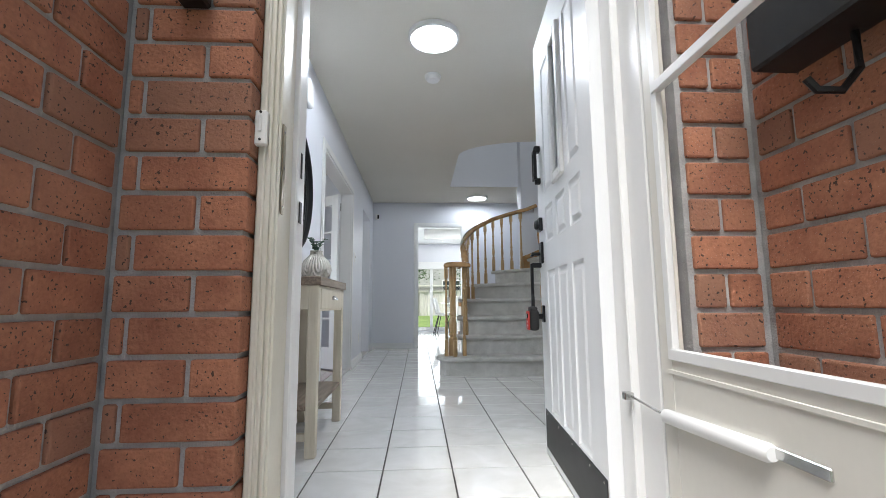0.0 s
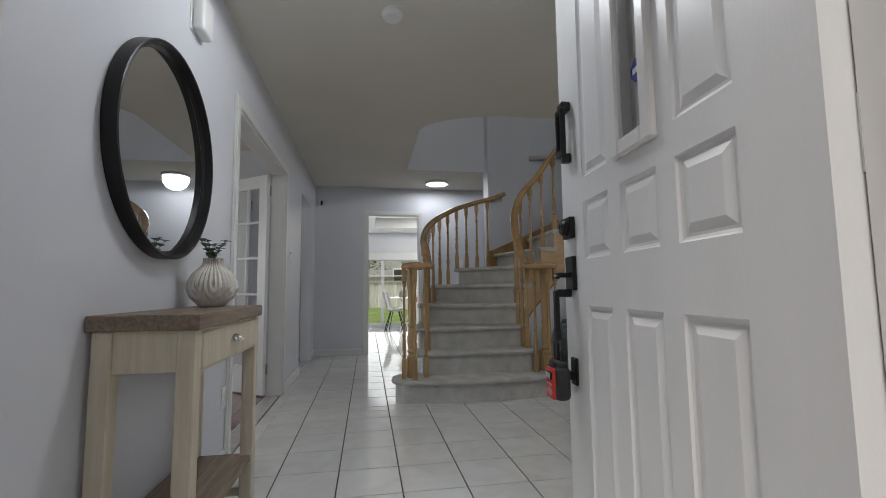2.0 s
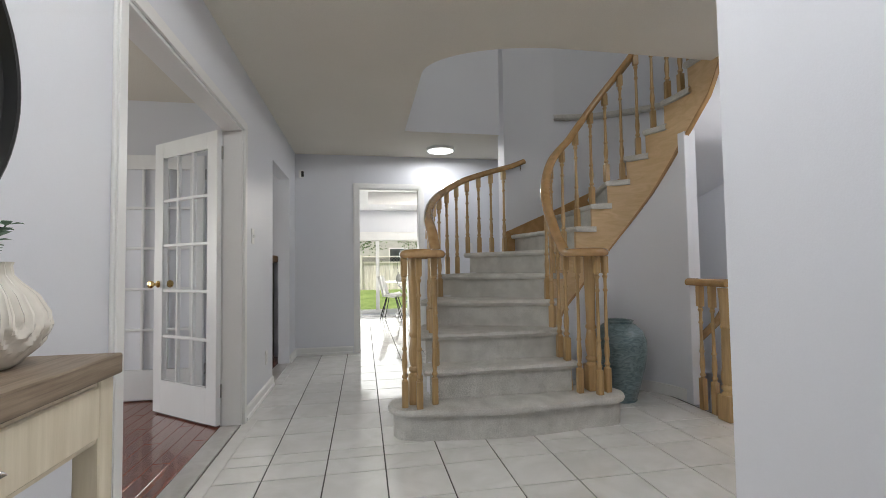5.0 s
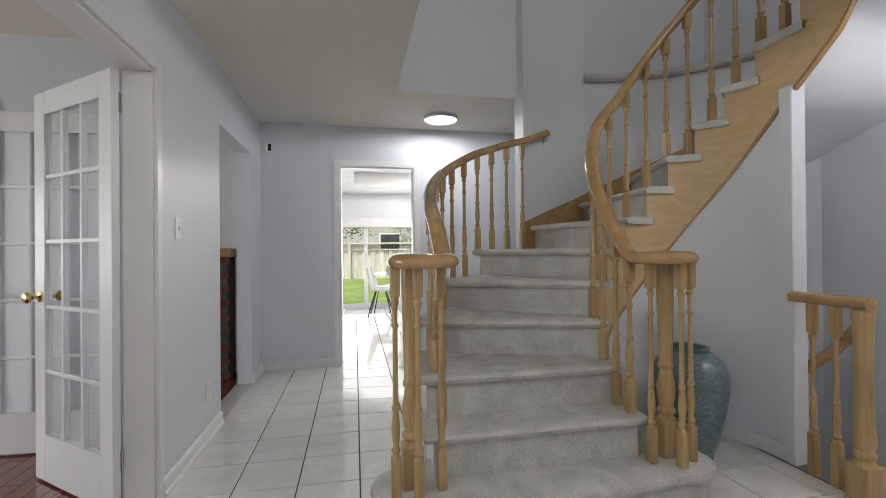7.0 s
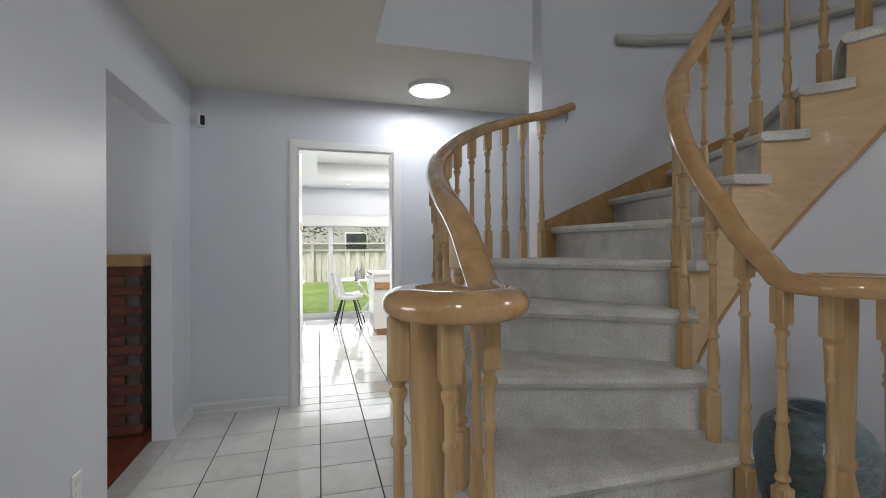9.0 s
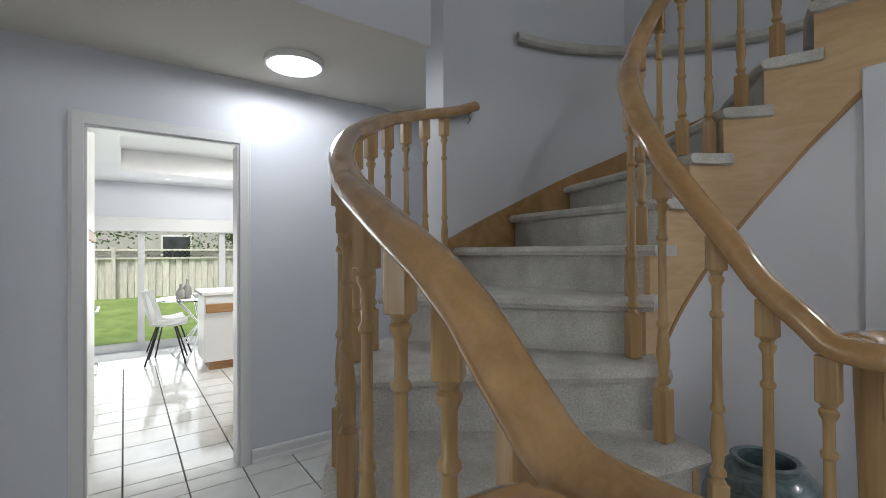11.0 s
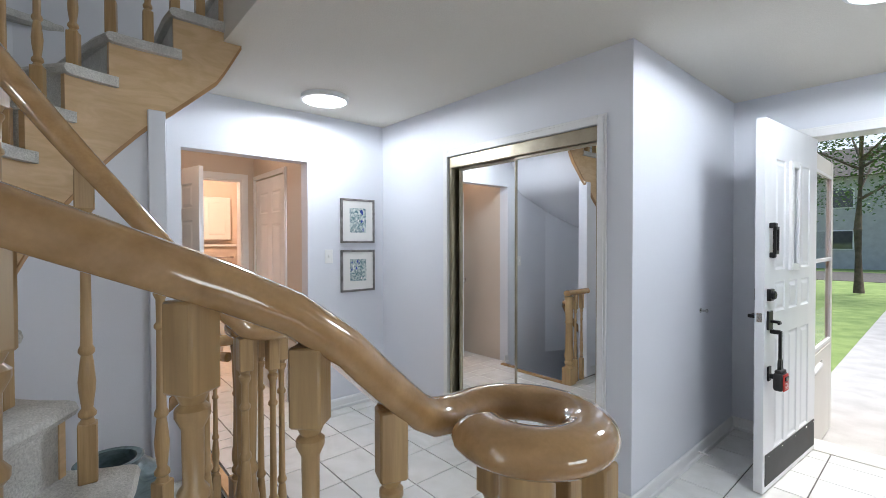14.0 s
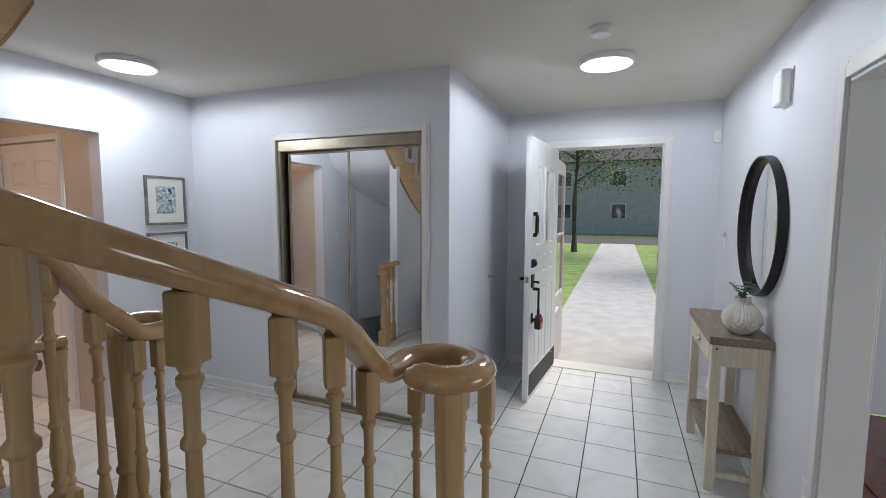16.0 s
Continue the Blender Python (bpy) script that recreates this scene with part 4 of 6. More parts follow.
# vase with looped relief and eucalyptus
vase = thing("vase", "round cream ceramic vase with looped grooves on the console", "vase")
prof = [(0.048, 0.0), (0.062, 0.008), (0.098, 0.045), (0.110, 0.078), (0.106, 0.105), (0.085, 0.140), (0.056, 0.165), (0.042, 0.180), (0.039, 0.198), (0.042, 0.205), (0.034, 0.205), (0.032, 0.17), (0.02, 0.16)]
fine_prof = []
for (r0, z0), (r1, z1) in zip(prof, prof[1:]):
    for i in range(4):
        fine_prof.append((r0 + (r1 - r0) * i / 4, z0 + (z1 - z0) * i / 4))
bm = bmesh.new()
N = 144
rings = []
for r, z in fine_prof:
    ring = []
    for i in range(N):
        a = 2 * math.pi * i / N
        if r > 0.036 and z > 0.01:
            fade = min(1.0, (z - 0.008) / 0.03)
            u = ((a * 8 / (2 * math.pi)) % 1.0) - 0.5
            low = math.hypot(u * 2.0, min(0.0, (z - 0.092) / 0.062))
            g = math.cos(low * 2 * math.pi * 2.0)
            rr = r + 0.0052 * g * fade
        else:
            rr = r
        ring.append(bm.verts.new((rr * math.cos(a), rr * math.sin(a), z)))
    rings.append(ring)
for a, b in zip(rings, rings[1:]):
    for i in range(N):
        bm.faces.new((a[i], a[(i + 1) % N], b[(i + 1) % N], b[i]))
bm.faces.new(rings[0][::-1]), bm.faces.new(rings[-1])
part("body", bm, CERAMIC, vase, "glossy cream body with raised loops", True)
vase.location, vase.scale = (-0.795, -2.595, 0.862), (0.85, 0.85, 0.97)
sprig = thing("eucalyptus_sprig", "small green eucalyptus sprig in the vase", "plant")
rng = random.Random(5)
for s in range(9):
    ang, lean, L = rng.uniform(0, 6.28), rng.uniform(0.15, 0.8), rng.uniform(0.06, 0.105)
    pts = [(lean * L * f * f * math.cos(ang), lean * L * f * f * math.sin(ang), L * f - 0.06 * (1 - f)) for f in [i / 6 for i in range(7)]]
    stem = part("stem", tube(pts, 0.0016, 6), LEAF, sprig)
    bm = bmesh.new()
    for i in range(2, 7):
        p = Vector(pts[i])
        for side in (0, 1, 2):
            a = ang + side * 2.1 + i * 0.9 + rng.uniform(-0.3, 0.3)
            d = Vector((math.cos(a), math.sin(a), rng.uniform(0.1, 0.5))).normalized()
            w = d.cross(Vector((0, 0, 1))).normalized()
            R = rng.uniform(0.010, 0.016)
            c = p + d * R
            n = d.cross(w)
            vs = [bm.verts.new(c + d * R * math.cos(t) + w * R * 0.85 * math.sin(t) + n * 0.003 * math.cos(2 * t)) for t in [2 * math.pi * k / 8 for k in range(8)]]
            bm.faces.new(vs)
    part("leaves", bm, LEAF, stem, "round grey-green leaves")
sprig.location, sprig.scale = (-0.795, -2.61, 1.058), (0.8, 0.8, 0.8)

# round mirror with a deep black ring
mir = thing("round_mirror", "round wall mirror in a deep black metal ring", "mirror")
R = 0.394
bm = bmesh.new()
ring_prof = [(R, 0.002), (R, 0.046), (R - 0.005, 0.048), (R - 0.011, 0.046), (R - 0.013, 0.020), (R - 0.030, 0.012), (R - 0.030, 0.002)]
rows = []
for r, h in ring_prof:
    rows.append([(h, r * math.cos(2 * math.pi * i / 72), r * math.sin(2 * math.pi * i / 72)) for i in range(73)])
strip(rows + [rows[0]], bm)
bmesh.ops.remove_doubles(bm, verts=bm.verts, dist=1e-6)
part("frame", bm, BLACK, mir, "deep matte black ring", True)
gl = part("glass", lathe([(R - 0.031, 0.004), (R - 0.031, 0.0105)], 72), MIRROR, mir, "silvered mirror glass")
gl.matrix_basis = pose(0, 0, 0, 0, 90, 0)
mir.location = (XL, -2.795, 1.438)


# switches, outlets, sensors
def wall_plate(name, label, category, at, toggles=1, holes=0, w=0.07, h=0.115, body=None):
    """A plate lying in the local xz plane, facing -y."""
    ob = thing(name, label, category, at=at)
    part("plate", box(-w / 2, -0.006, -h / 2, w / 2, 0, h / 2, 0.003), PLATE, ob)
    for i in range(toggles):
        x = (i - (toggles - 1) / 2) * 0.045
        part("toggle", box(x - 0.005, -0.016, -0.010, x + 0.005, -0.005, 0.012, 0.002), PLATE, ob)
    for i in range(holes):
        z = 0.02 - 0.04 * i
        part("socket", box(-0.016, -0.0075, z - 0.014, 0.016, -0.005, z + 0.014, 0.004), PLATE, ob)
    return ob


wall_plate("light_switch", "white light switch on the hall wall", "switch", pose(XL, -0.085, 1.288, 0, 0, 90))
wall_plate("wall_outlet", "white wall outlet low on the wall", "outlet", pose(XL, -1.985, 0.36, 0, 0, 90), 0, 2)
wall_plate("wall_outlet", "white wall outlet low on the hall wall", "outlet", pose(XL, 0.38, 0.30, 0, 0, 90), 0, 2)
wall_plate("light_switch", "double white light switch by the washroom opening", "switch", pose(XP, -1.965, 1.29, 0, 0, -90), 1)
wall_plate("light_switch", "white light switch at the basement stair", "switch", pose(XP, -0.63, 1.18, 0, 0, -90), 1)
wall_plate("light_switch", "white light switch on the end wall", "switch", pose(1.25, YK, 1.285, 0, 0, 0), 1)
panel = wall_plate("alarm_keypad", "white alarm keypad beside the mirror", "keypad", pose(XL, -3.76, 1.31, 0, 0, 90), 0, 0, 0.10, 0.13)
part("display", box(-0.03, -0.008, 0.015, 0.03, -0.0055, 0.05, 0.001), STEEL, panel)
chime = thing("door_chime", "white plastic door chime high on the wall", "chime", at=pose(XL, -2.545, 2.135, 0, 0, 90))
part("cover", box(-0.062, -0.055, -0.085, 0.062, -0.004, 0.085, 0.016, None, 3), PLATE, chime, "", True)
part("base", box(-0.066, -0.006, -0.09, 0.066, 0, 0.09, 0.002), PLATE, chime)
sens = thing("motion_sensor", "small white motion sensor in the corner", "sensor", at=pose(XL + 0.035, YF + 0.004, 2.14, 0, 0, 180))
part("body", box(-0.03, -0.035, -0.05, 0.03, 0, 0.05, 0.008, None, 2), PLATE, sens, "", True)
part("lens", box(-0.02, -0.039, -0.035, 0.02, -0.033, 0.0, 0.003), TRIM, sens)
sec = thing("security_camera", "small white security camera with a dark lens", "camera", at=pose(-0.855, YK, 2.19, 0, 0, 20))
part("body", box(-0.028, -0.045, -0.045, 0.028, -0.004, 0.045, 0.008, None, 2), PLATE, sec, "", True)
part("eye", box(-0.004, -0.047, -0.035, 0.026, -0.043, 0.035, 0.003), BLACK, sec)
stop = thing("door_stop", "small brass wall bumper", "door stop", at=pose(XS, -3.45, 0.957, 0, -90, 0))
part("bumper", lathe([(0.016, 0), (0.016, 0.004), (0.007, 0.008), (0.007, 0.03), (0.013, 0.034), (0.013, 0.042), (0.008, 0.045)], 16), STEEL, stop, "", True)
stop2 = thing("door_stop", "white spring door stop at the baseboard", "door stop", at=pose(XS - 0.02, -3.38, 0.05, 0, -90, 0))
part("spring", lathe([(0.005, 0), (0.005, 0.06), (0.009, 0.062), (0.009, 0.075)], 12), PLATE, stop2, "", True)


# ceiling lamps and detectors
def ceiling_lamp(x, y, r=0.165):
    ob = thing("ceiling_light", "flat round white ceiling light, lit", "ceiling light", "round ceiling lights", at=pose(x, y, CZ))
    part("rim", lathe([(r, -0.002), (r, -0.030), (r - 0.012, -0.036), (r - 0.016, -0.034), (r - 0.016, -0.028), (r - 0.02, -0.026)], 40), TRIM, ob, "", True)
    part("diffuser", lathe([(0.01, -0.040), (r * 0.6, -0.039), (r - 0.02, -0.034), (r - 0.017, -0.030)], 40), LENS, ob, "glowing white diffuser", True)


for x, y in ((0.80, 1.53), (2.74, -1.72), (-0.05, -2.76)):
    ceiling_lamp(x, y)
smoke = thing("smoke_detector", "round white smoke detector on the ceiling", "smoke detector", at=pose(-0.04, -2.25, CZ))
part("base", lathe([(0.062, -0.001), (0.062, -0.012)], 28), PLATE, smoke, "", True)
part("cover", lathe([(0.030, -0.042), (0.046, -0.040), (0.054, -0.028), (0.056, -0.012)], 28), PLATE, smoke, "", True)


# french doors
def french_leaf(w, h, knob_side):
    """Leaf along +x from 0, standing on z=0.012, 3 by 5 panes."""
    ob = thing("french_door", "white french door with fifteen clear panes and brass knob, open", "door", "french doors")
    t, st, top, bot, mun = 0.034, 0.105, 0.115, 0.235, 0.022
    for x in (0, w - st):
        part("stile", box(x, 0, 0, x + st, t, h, 0.002), DOORW, ob)
    part("top_rail", box(st, 0.0005, h - top, w - st, t - 0.0005, h), DOORW, ob)
    part("bottom_rail", box(st, 0.0005, 0, w - st, t - 0.0005, bot), DOORW, ob)
    gw, gh = (w - 2 * st), (h - top - bot)
    cw, ch = (gw - 2 * mun) / 3, (gh - 4 * mun) / 5
    for i in (1, 2):
        x = st + i * cw + (i - 1) * mun
        part("muntin", box(x, 0.004, bot, x + mun, t - 0.004, h - top, 0.004), DOORW, ob)
    for j in range(1, 5):
        z = bot + j * ch + (j - 1) * mun
        part("muntin", box(st, 0.0045, z, w - st, t - 0.0045, z + mun, 0.004), DOORW, ob)
    me = mesh_of("pane", box(0, 0.015, 0, cw, 0.019, ch), GLASS)
    for i in range(3):
        for j in range(5):
            p = new("pane", me)
            p.parent, p.location = ob, (st + i * (cw + mun), 0, bot + j * (ch + mun))
            p.visible_shadow = False
    kx = w - 0.055 if knob_side else 0.055
    for s, y in ((90, 0), (-90, t)):
        k = part("knob", lathe([(0.026, 0), (0.026, 0.004), (0.010, 0.010), (0.010, 0.030), (0.024, 0.040), (0.029, 0.052), (0.024, 0.064), (0.008, 0.068)], 20), GOLD, ob, "polished brass knob", True)
        k.matrix_basis = pose(kx, y, 0.93, s, 0, 0)
    for z in (0.18, 1.78):
        part("hinge", lathe([(0.007, 0), (0.007, 0.09)], 10, None, (-0.006 if knob_side else w + 0.006, 0.0, z)), STEEL, ob)
    return ob


leaf = french_leaf(0.73, 1.975, True)
leaf.matrix_basis = pose(-1.050, -0.372, 0.012, 0, 0, 180 - math.degrees(math.atan2(0.514, 0.647)))
leaf2 = french_leaf(0.75, 1.975, True)
leaf2.matrix_basis = pose(-1.40, 0.375, 0.012, 0, 0, 176)

# mirrored closet doors
clos = thing("closet_doors", "sliding mirrored closet doors in dull brass frames", "closet door")
part("head_track", box(1.066, YC - 0.085, 1.962, 2.289, YC - 0.004, 2.044, 0.004), BRASS, clos, "dull brass head track")
part("floor_track", box(1.066, YC - 0.085, 0.0, 2.289, YC - 0.004, 0.022, 0.003), BRASS, clos)
part("side_jamb", box(2.262, YC - 0.085, 0.022, 2.289, YC - 0.004, 1.962, 0.003), BRASS, clos)
part("side_jamb", box(1.066, YC - 0.085, 0.022, 1.078, YC - 0.004, 1.962, 0.003), BRASS, clos)
for x0, x1, y in ((1.080, 1.672, YC - 0.038), (1.640, 2.235, YC - 0.070)):
    d = part("mirror_door", box(x0 + 0.012, y, 0.045, x1 - 0.012, y + 0.006, 1.945), MIRROR, clos, "full-height mirror")
    bm = bmesh.new()
    for a, b, c, e in ((x0, x0 + 0.014, 0.024, 1.96), (x1 - 0.014, x1, 0.024, 1.96), (x0 + 0.014, x1 - 0.014, 0.024, 0.05), (x0 + 0.014, x1 - 0.014, 1.942, 1.96)):
        box(a, y - 0.006, c, b, y + 0.014, e, 0.002, bm)
    part("door_frame", bm, BRASS, d)
bm = bmesh.new()
box(0.995, -3.22, 0, 2.42, -3.16, CZ, 0, bm)
box(2.36, -3.16, 0, 2.42, YC - 0.12, CZ, 0, bm)
struct("wall_closet_inside", bm, WALL, "plain closet walls", "wall")


# pictures
def picture(z0, z1, seed):
    ob = thing("framed_picture", "framed floral watercolour with a white mount", "picture", "pair of framed prints")
    y0, y1 = -2.400, -2.070
    bm = bmesh.new()
    f = 0.018
    for a, b, c, d in ((y0, y0 + f, z0, z1), (y1 - f, y1, z0, z1), (y0 + f, y1 - f, z0, z0 + f), (y0 + f, y1 - f, z1 - f, z1)):
        box(XP - 0.024, a, c, XP - 0.001, b, d, 0.003, bm)
    part("frame", bm, PICFRAME, ob, "silver-grey wooden frame")
    part("mount", box(XP - 0.014, y0 + f, z0 + f, XP - 0.010, y1 - f, z1 - f), MAT, ob, "white mount board")
    h = z1 - z0
    part("print", box(XP - 0.0155, y0 + 0.085, z0 + 0.09, XP - 0.0138, y1 - 0.085, z1 - 0.08), PAINT, ob, "blue-green floral print")
    rr = random.Random(seed)
    for i in range(9):
        yy, zz = rr.uniform(y0 + 0.10, y1 - 0.10), rr.uniform(z0 + 0.11, z1 - 0.10)
        b = part("blossom", lathe([(rr.uniform(0.008, 0.018), 0), (0.004, 0.0006)], 7), MAT if i % 2 else BLUE, ob)
        b.matrix_basis = pose(XP - 0.0156, yy, zz, 0, -90, rr.uniform(0, 60))
    return ob


picture(1.402, 1.782, 1)
picture(0.982, 1.342, 2)

# urn in the niche
urn = thing("floor_urn", "large teal-grey glazed ceramic urn with a dark mouth", "urn")
part("foot", lathe([(0.112, 0.0), (0.118, 0.006), (0.114, 0.016)], 40), URN, urn, "", True)
part("body", lathe([(0.10, 0.004), (0.115, 0.02), (0.145, 0.12), (0.180, 0.26), (0.198, 0.38), (0.196, 0.46), (0.170, 0.53), (0.120, 0.575), (0.100, 0.585), (0.100, 0.600), (0.108, 0.606), (0.100, 0.610), (0.085, 0.606), (0.082, 0.57), (0.10, 0.50), (0.05, 0.3)], 48), URN, urn, "", True)
urn.location = (1.84, -0.415, 0)

# ---- washroom hall and washroom ----
HX0, HX1, HY0, HY1 = XP + 0.12, 4.47, -1.785, -0.90
wall_y("wall_hall_south", HX0, HX1, HY0 - 0.10, HY0, 0, CZ, [(3.66, 4.42, 0, 2.03)], BEIGE, "warm white wall of the washroom hall")
wall_y("wall_hall_north", HX0, HX1, HY1, HY1 + 0.10, 0, CZ, mat=BEIGE, label="warm white wall of the washroom hall")
wall_x("wall_hall_end", HX1, HX1 + 0.11, -2.3, -0.2, 0, CZ, [(-1.66, -0.96, 0, 2.03)], BEIGE, "warm white wall round the washroom door")
casing("x", HX1, -1.66, -0.96, 2.03, -1, 0.06)
lining("x", HX1, HX1 + 0.11, -1.66, -0.96, 2.03)
casing("y", HY0, 3.66, 4.42, 2.03, 1, 0.045)
wall_x("wall_wash_end", 6.28, 6.38, -2.4, -0.2, 0, CZ, mat=BEIGE, label="warm beige washroom wall")
wall_y("wall_wash_south", HX1, 6.38, -2.4, -2.3, 0, CZ, mat=BEIGE, label="warm beige washroom wall")
wall_y("wall_wash_north", HX1, 6.38, -0.2, -0.1, 0, CZ, mat=BEIGE, label="warm beige washroom wall")
struct("ceiling_washroom", box(HX0, -2.4, CZ, 6.4, -0.1, CZ + 0.1), CEIL, "white washroom ceiling", "ceiling")


def six_panel(label, w=0.74, h=2.01, knob_at=0.07):
    ob = thing("panel_door", label, "door")
    xs, zs = [0.11, w / 2 - 0.05, w / 2 + 0.05, w - 0.11], [0.22, 0.84, 1.0, 1.58, 1.68, 1.88]
    part("leaf", slab_with_holes(w, h, 0.035, xs, zs, [(1, 1), (3, 1), (1, 3), (3, 3), (1, 5), (3, 5)]), DOORW, ob, "white six-panel leaf")
    for s, y in ((90, 0), (-90, 0.035)):
        k = part("knob", lathe([(0.027, 0), (0.027, 0.005), (0.011, 0.010), (0.011, 0.030), (0.022, 0.038), (0.027, 0.05), (0.020, 0.062), (0.006, 0.065)], 20), STEEL, ob, "brushed nickel knob", True)
        k.matrix_basis = pose(knob_at, y, 0.93, s, 0, 0)
    for z in (0.2, 1.0, 1.75):
        part("hinge", lathe([(0.006, 0), (0.006, 0.08)], 8, None, (w - knob_at + 0.055, 0.0, z)), STEEL, ob)
    return ob


d1 = six_panel("white six-panel door, closed, in the washroom hall", 0.755)
d1.matrix_basis = pose(3.662, HY0 - 0.036, 0.008)
d2 = six_panel("white six-panel door standing open in the washroom hall", 0.70)
d2.matrix_basis = pose(3.715, -1.15, 0.008, 0, 0, 14)
toil = thing("toilet", "white porcelain toilet in the washroom", "toilet")
bm = bmesh.new()
rows = [[(dx + rx * math.cos(2 * math.pi * i / 28), ry * math.sin(2 * math.pi * i / 28), z) for i in range(29)] for rx, ry, z, dx in ((0.15, 0.10, 0, 0.02), (0.14, 0.095, 0.03, 0.02), (0.13, 0.09, 0.16, 0.03), (0.18, 0.14, 0.30, 0.0), (0.23, 0.175, 0.38, 0), (0.23, 0.178, 0.40, 0))]
strip(rows, bm)
bm.faces.new([bm.verts.new(p) for p in rows[-1][:-1]])
part("bowl", bm, PORCELAIN, toil, "", True)
rows = [[((0.235 - d) * math.cos(2 * math.pi * i / 28), (0.182 - d) * math.sin(2 * math.pi * i / 28), z) for i in range(29)] for d, z in ((0.0, 0.402), (0.0, 0.425), (0.01, 0.432), (0.22 - 0.05, 0.436))]
bm = strip(rows)
part("lid", bm, PORCELAIN, toil, "closed white lid", True)
part("tank", box(0.16, -0.22, 0.40, 0.34, 0.22, 0.76, 0.02, None, 2), PORCELAIN, toil, "", True)
part("tank_lid", box(0.15, -0.23, 0.76, 0.35, 0.23, 0.79, 0.008), PORCELAIN, toil)
toil.matrix_basis = pose(5.86, -1.945, 0, 0, 0, -90)
tb = thing("towel_bar", "brushed nickel towel bar on the washroom wall", "towel bar")
part("bar", tube([(6.20, -2.06, 1.21), (6.20, -1.47, 1.21)], 0.008), STEEL, tb, "", True)
for y in (-2.05, -1.48):
    part("post", box(6.19, y - 0.015, 1.195, 6.28, y + 0.015, 1.225, 0.004), STEEL, tb)
tw = thing("towel", "pale bath towel folded over the bar", "towel")
rows = []
for i in range(13):
    y = -1.97 + 0.345 * i / 12
    wob = 0.006 * math.sin(i * 1.7)
    rows.append([(6.215 + wob, y, 0.80), (6.212, y, 1.18), (6.20, y, 1.222), (6.186, y, 1.18), (6.178 + wob, y, 0.90), (6.174 + wob, y, 0.69)])
bm = strip(rows)
bmesh.ops.solidify(bm, geom=bm.faces[:], thickness=0.008)
part("cloth", bm, TOWEL, tw, "", True)
cab = thing("wall_cabinet", "cream wall cabinet over the washroom ledge", "cabinet")
part("body", box(6.175, -2.02, 1.44, 6.278, -1.30, 2.01, 0.004), CABINET, cab)
for y0, y1 in ((-2.01, -1.685), (-1.675, -1.31)):
    leaf = part("cabinet_door", box(6.160, y0, 1.45, 6.177, y1, 2.0, 0.004), CABINET, cab)
    part("raised_panel", box(6.150, y0 + 0.06, 1.51, 6.1605, y1 - 0.06, 1.94, 0.006), CABINET, leaf)
struct("trim_washroom_ledge", box(6.235, -2.3, 1.35, 6.28, -0.2, 1.385, 0.006), TRIM, "cream ledge round the washroom", "ledge")

# ---- kitchen and garden ----
KY = 6.40
wall_x("wall_kitchen_west", -2.3, -2.2, YK + 0.12, KY, 0, CZ, label="white kitchen wall")
wall_x("wall_kitchen_east", 3.4, 3.5, YK, KY, 0, CZ, label="white kitchen wall")
wall_y("wall_kitchen_garden", -2.3, 3.5, KY, KY + 0.15, 0, CZ, [(-0.9, 2.5, 0.02, 1.72)], label="white kitchen wall with the garden window wall")
wall_y("wall_kitchen_south", -2.3, XL - 0.12, YK, YK + 0.12, 0, CZ, label="white kitchen wall")
KZ, TX0, TX1, TY0, TY1 = 2.33, -0.02, 2.6, 2.6, 5.43    # kitchen ceiling and its raised tray
bm = bmesh.new()
box(-2.3, YK + 0.12, KZ, 3.5, TY0, KZ + 0.32, 0, bm)
box(-2.3, TY1, KZ, 3.5, KY, KZ + 0.32, 0, bm)
box(-2.3, TY0, KZ, TX0, TY1, KZ + 0.32, 0, bm)
box(TX1, TY0, KZ, 3.5, TY1, KZ + 0.32, 0, bm)
box(TX0, TY0, KZ + 0.26, TX1, TY1, KZ + 0.32, 0, bm)
struct("ceiling_kitchen", bm, TRIM, "white kitchen ceiling with a raised tray", "ceiling")
struct("floor_breakfast", box(-2.2, 5.30, -0.02, 3.4, KY + 0.15, 0.002), PORCELAIN, "pale breakfast-room floor", "floor")
struct("trim_valance", box(-1.0, KY - 0.09, 1.65, 2.6, KY - 0.01, 1.84, 0.01), TRIM, "white valance over the garden window", "trim")
pdoor = thing("patio_door", "white framed sliding glass doors to the garden", "door")
for x0, x1 in ((-0.90, -0.84), (0.16, 0.24), (1.18, 1.26), (2.44, 2.50)):
    part("stile", box(x0, KY + 0.03, 0.02, x1, KY + 0.09, 1.72, 0.004), TRIM, pdoor)
for a, b in ((-0.84, 0.16), (0.24, 1.18), (1.26, 2.44)):
    part("bottom_rail", box(a, KY + 0.032, 0.02, b, KY + 0.088, 0.11, 0.003), TRIM, pdoor)
    part("top_rail", box(a, KY + 0.032, 1.65, b, KY + 0.088, 1.72, 0.003), TRIM, pdoor)
    g = part("pane", box(a, KY + 0.056, 0.11, b, KY + 0.062, 1.65), GLASS, pdoor)
    g.visible_shadow = False
pant = thing("pantry_cabinet", "tall white pantry cabinet with a wooden pull strip", "cabinet")
part("body", box(-0.80, 2.30, 0, -0.19, 3.20, 2.25, 0.004), CABINET, pant)
part("cabinet_door", box(-0.19, 2.31, 0.05, -0.172, 3.19, 1.42, 0.003), CABINET, pant)
part("cabinet_door", box(-0.19, 2.31, 1.50, -0.172, 3.19, 2.24, 0.003), CABINET, pant)
part("pull_strip", box(-0.19, 2.31, 1.43, -0.165, 3.19, 1.49, 0.006), OAKTRIM, pant, "oak pull strip")
rng_ = thing("oven_range", "white oven range with steel handles", "oven")
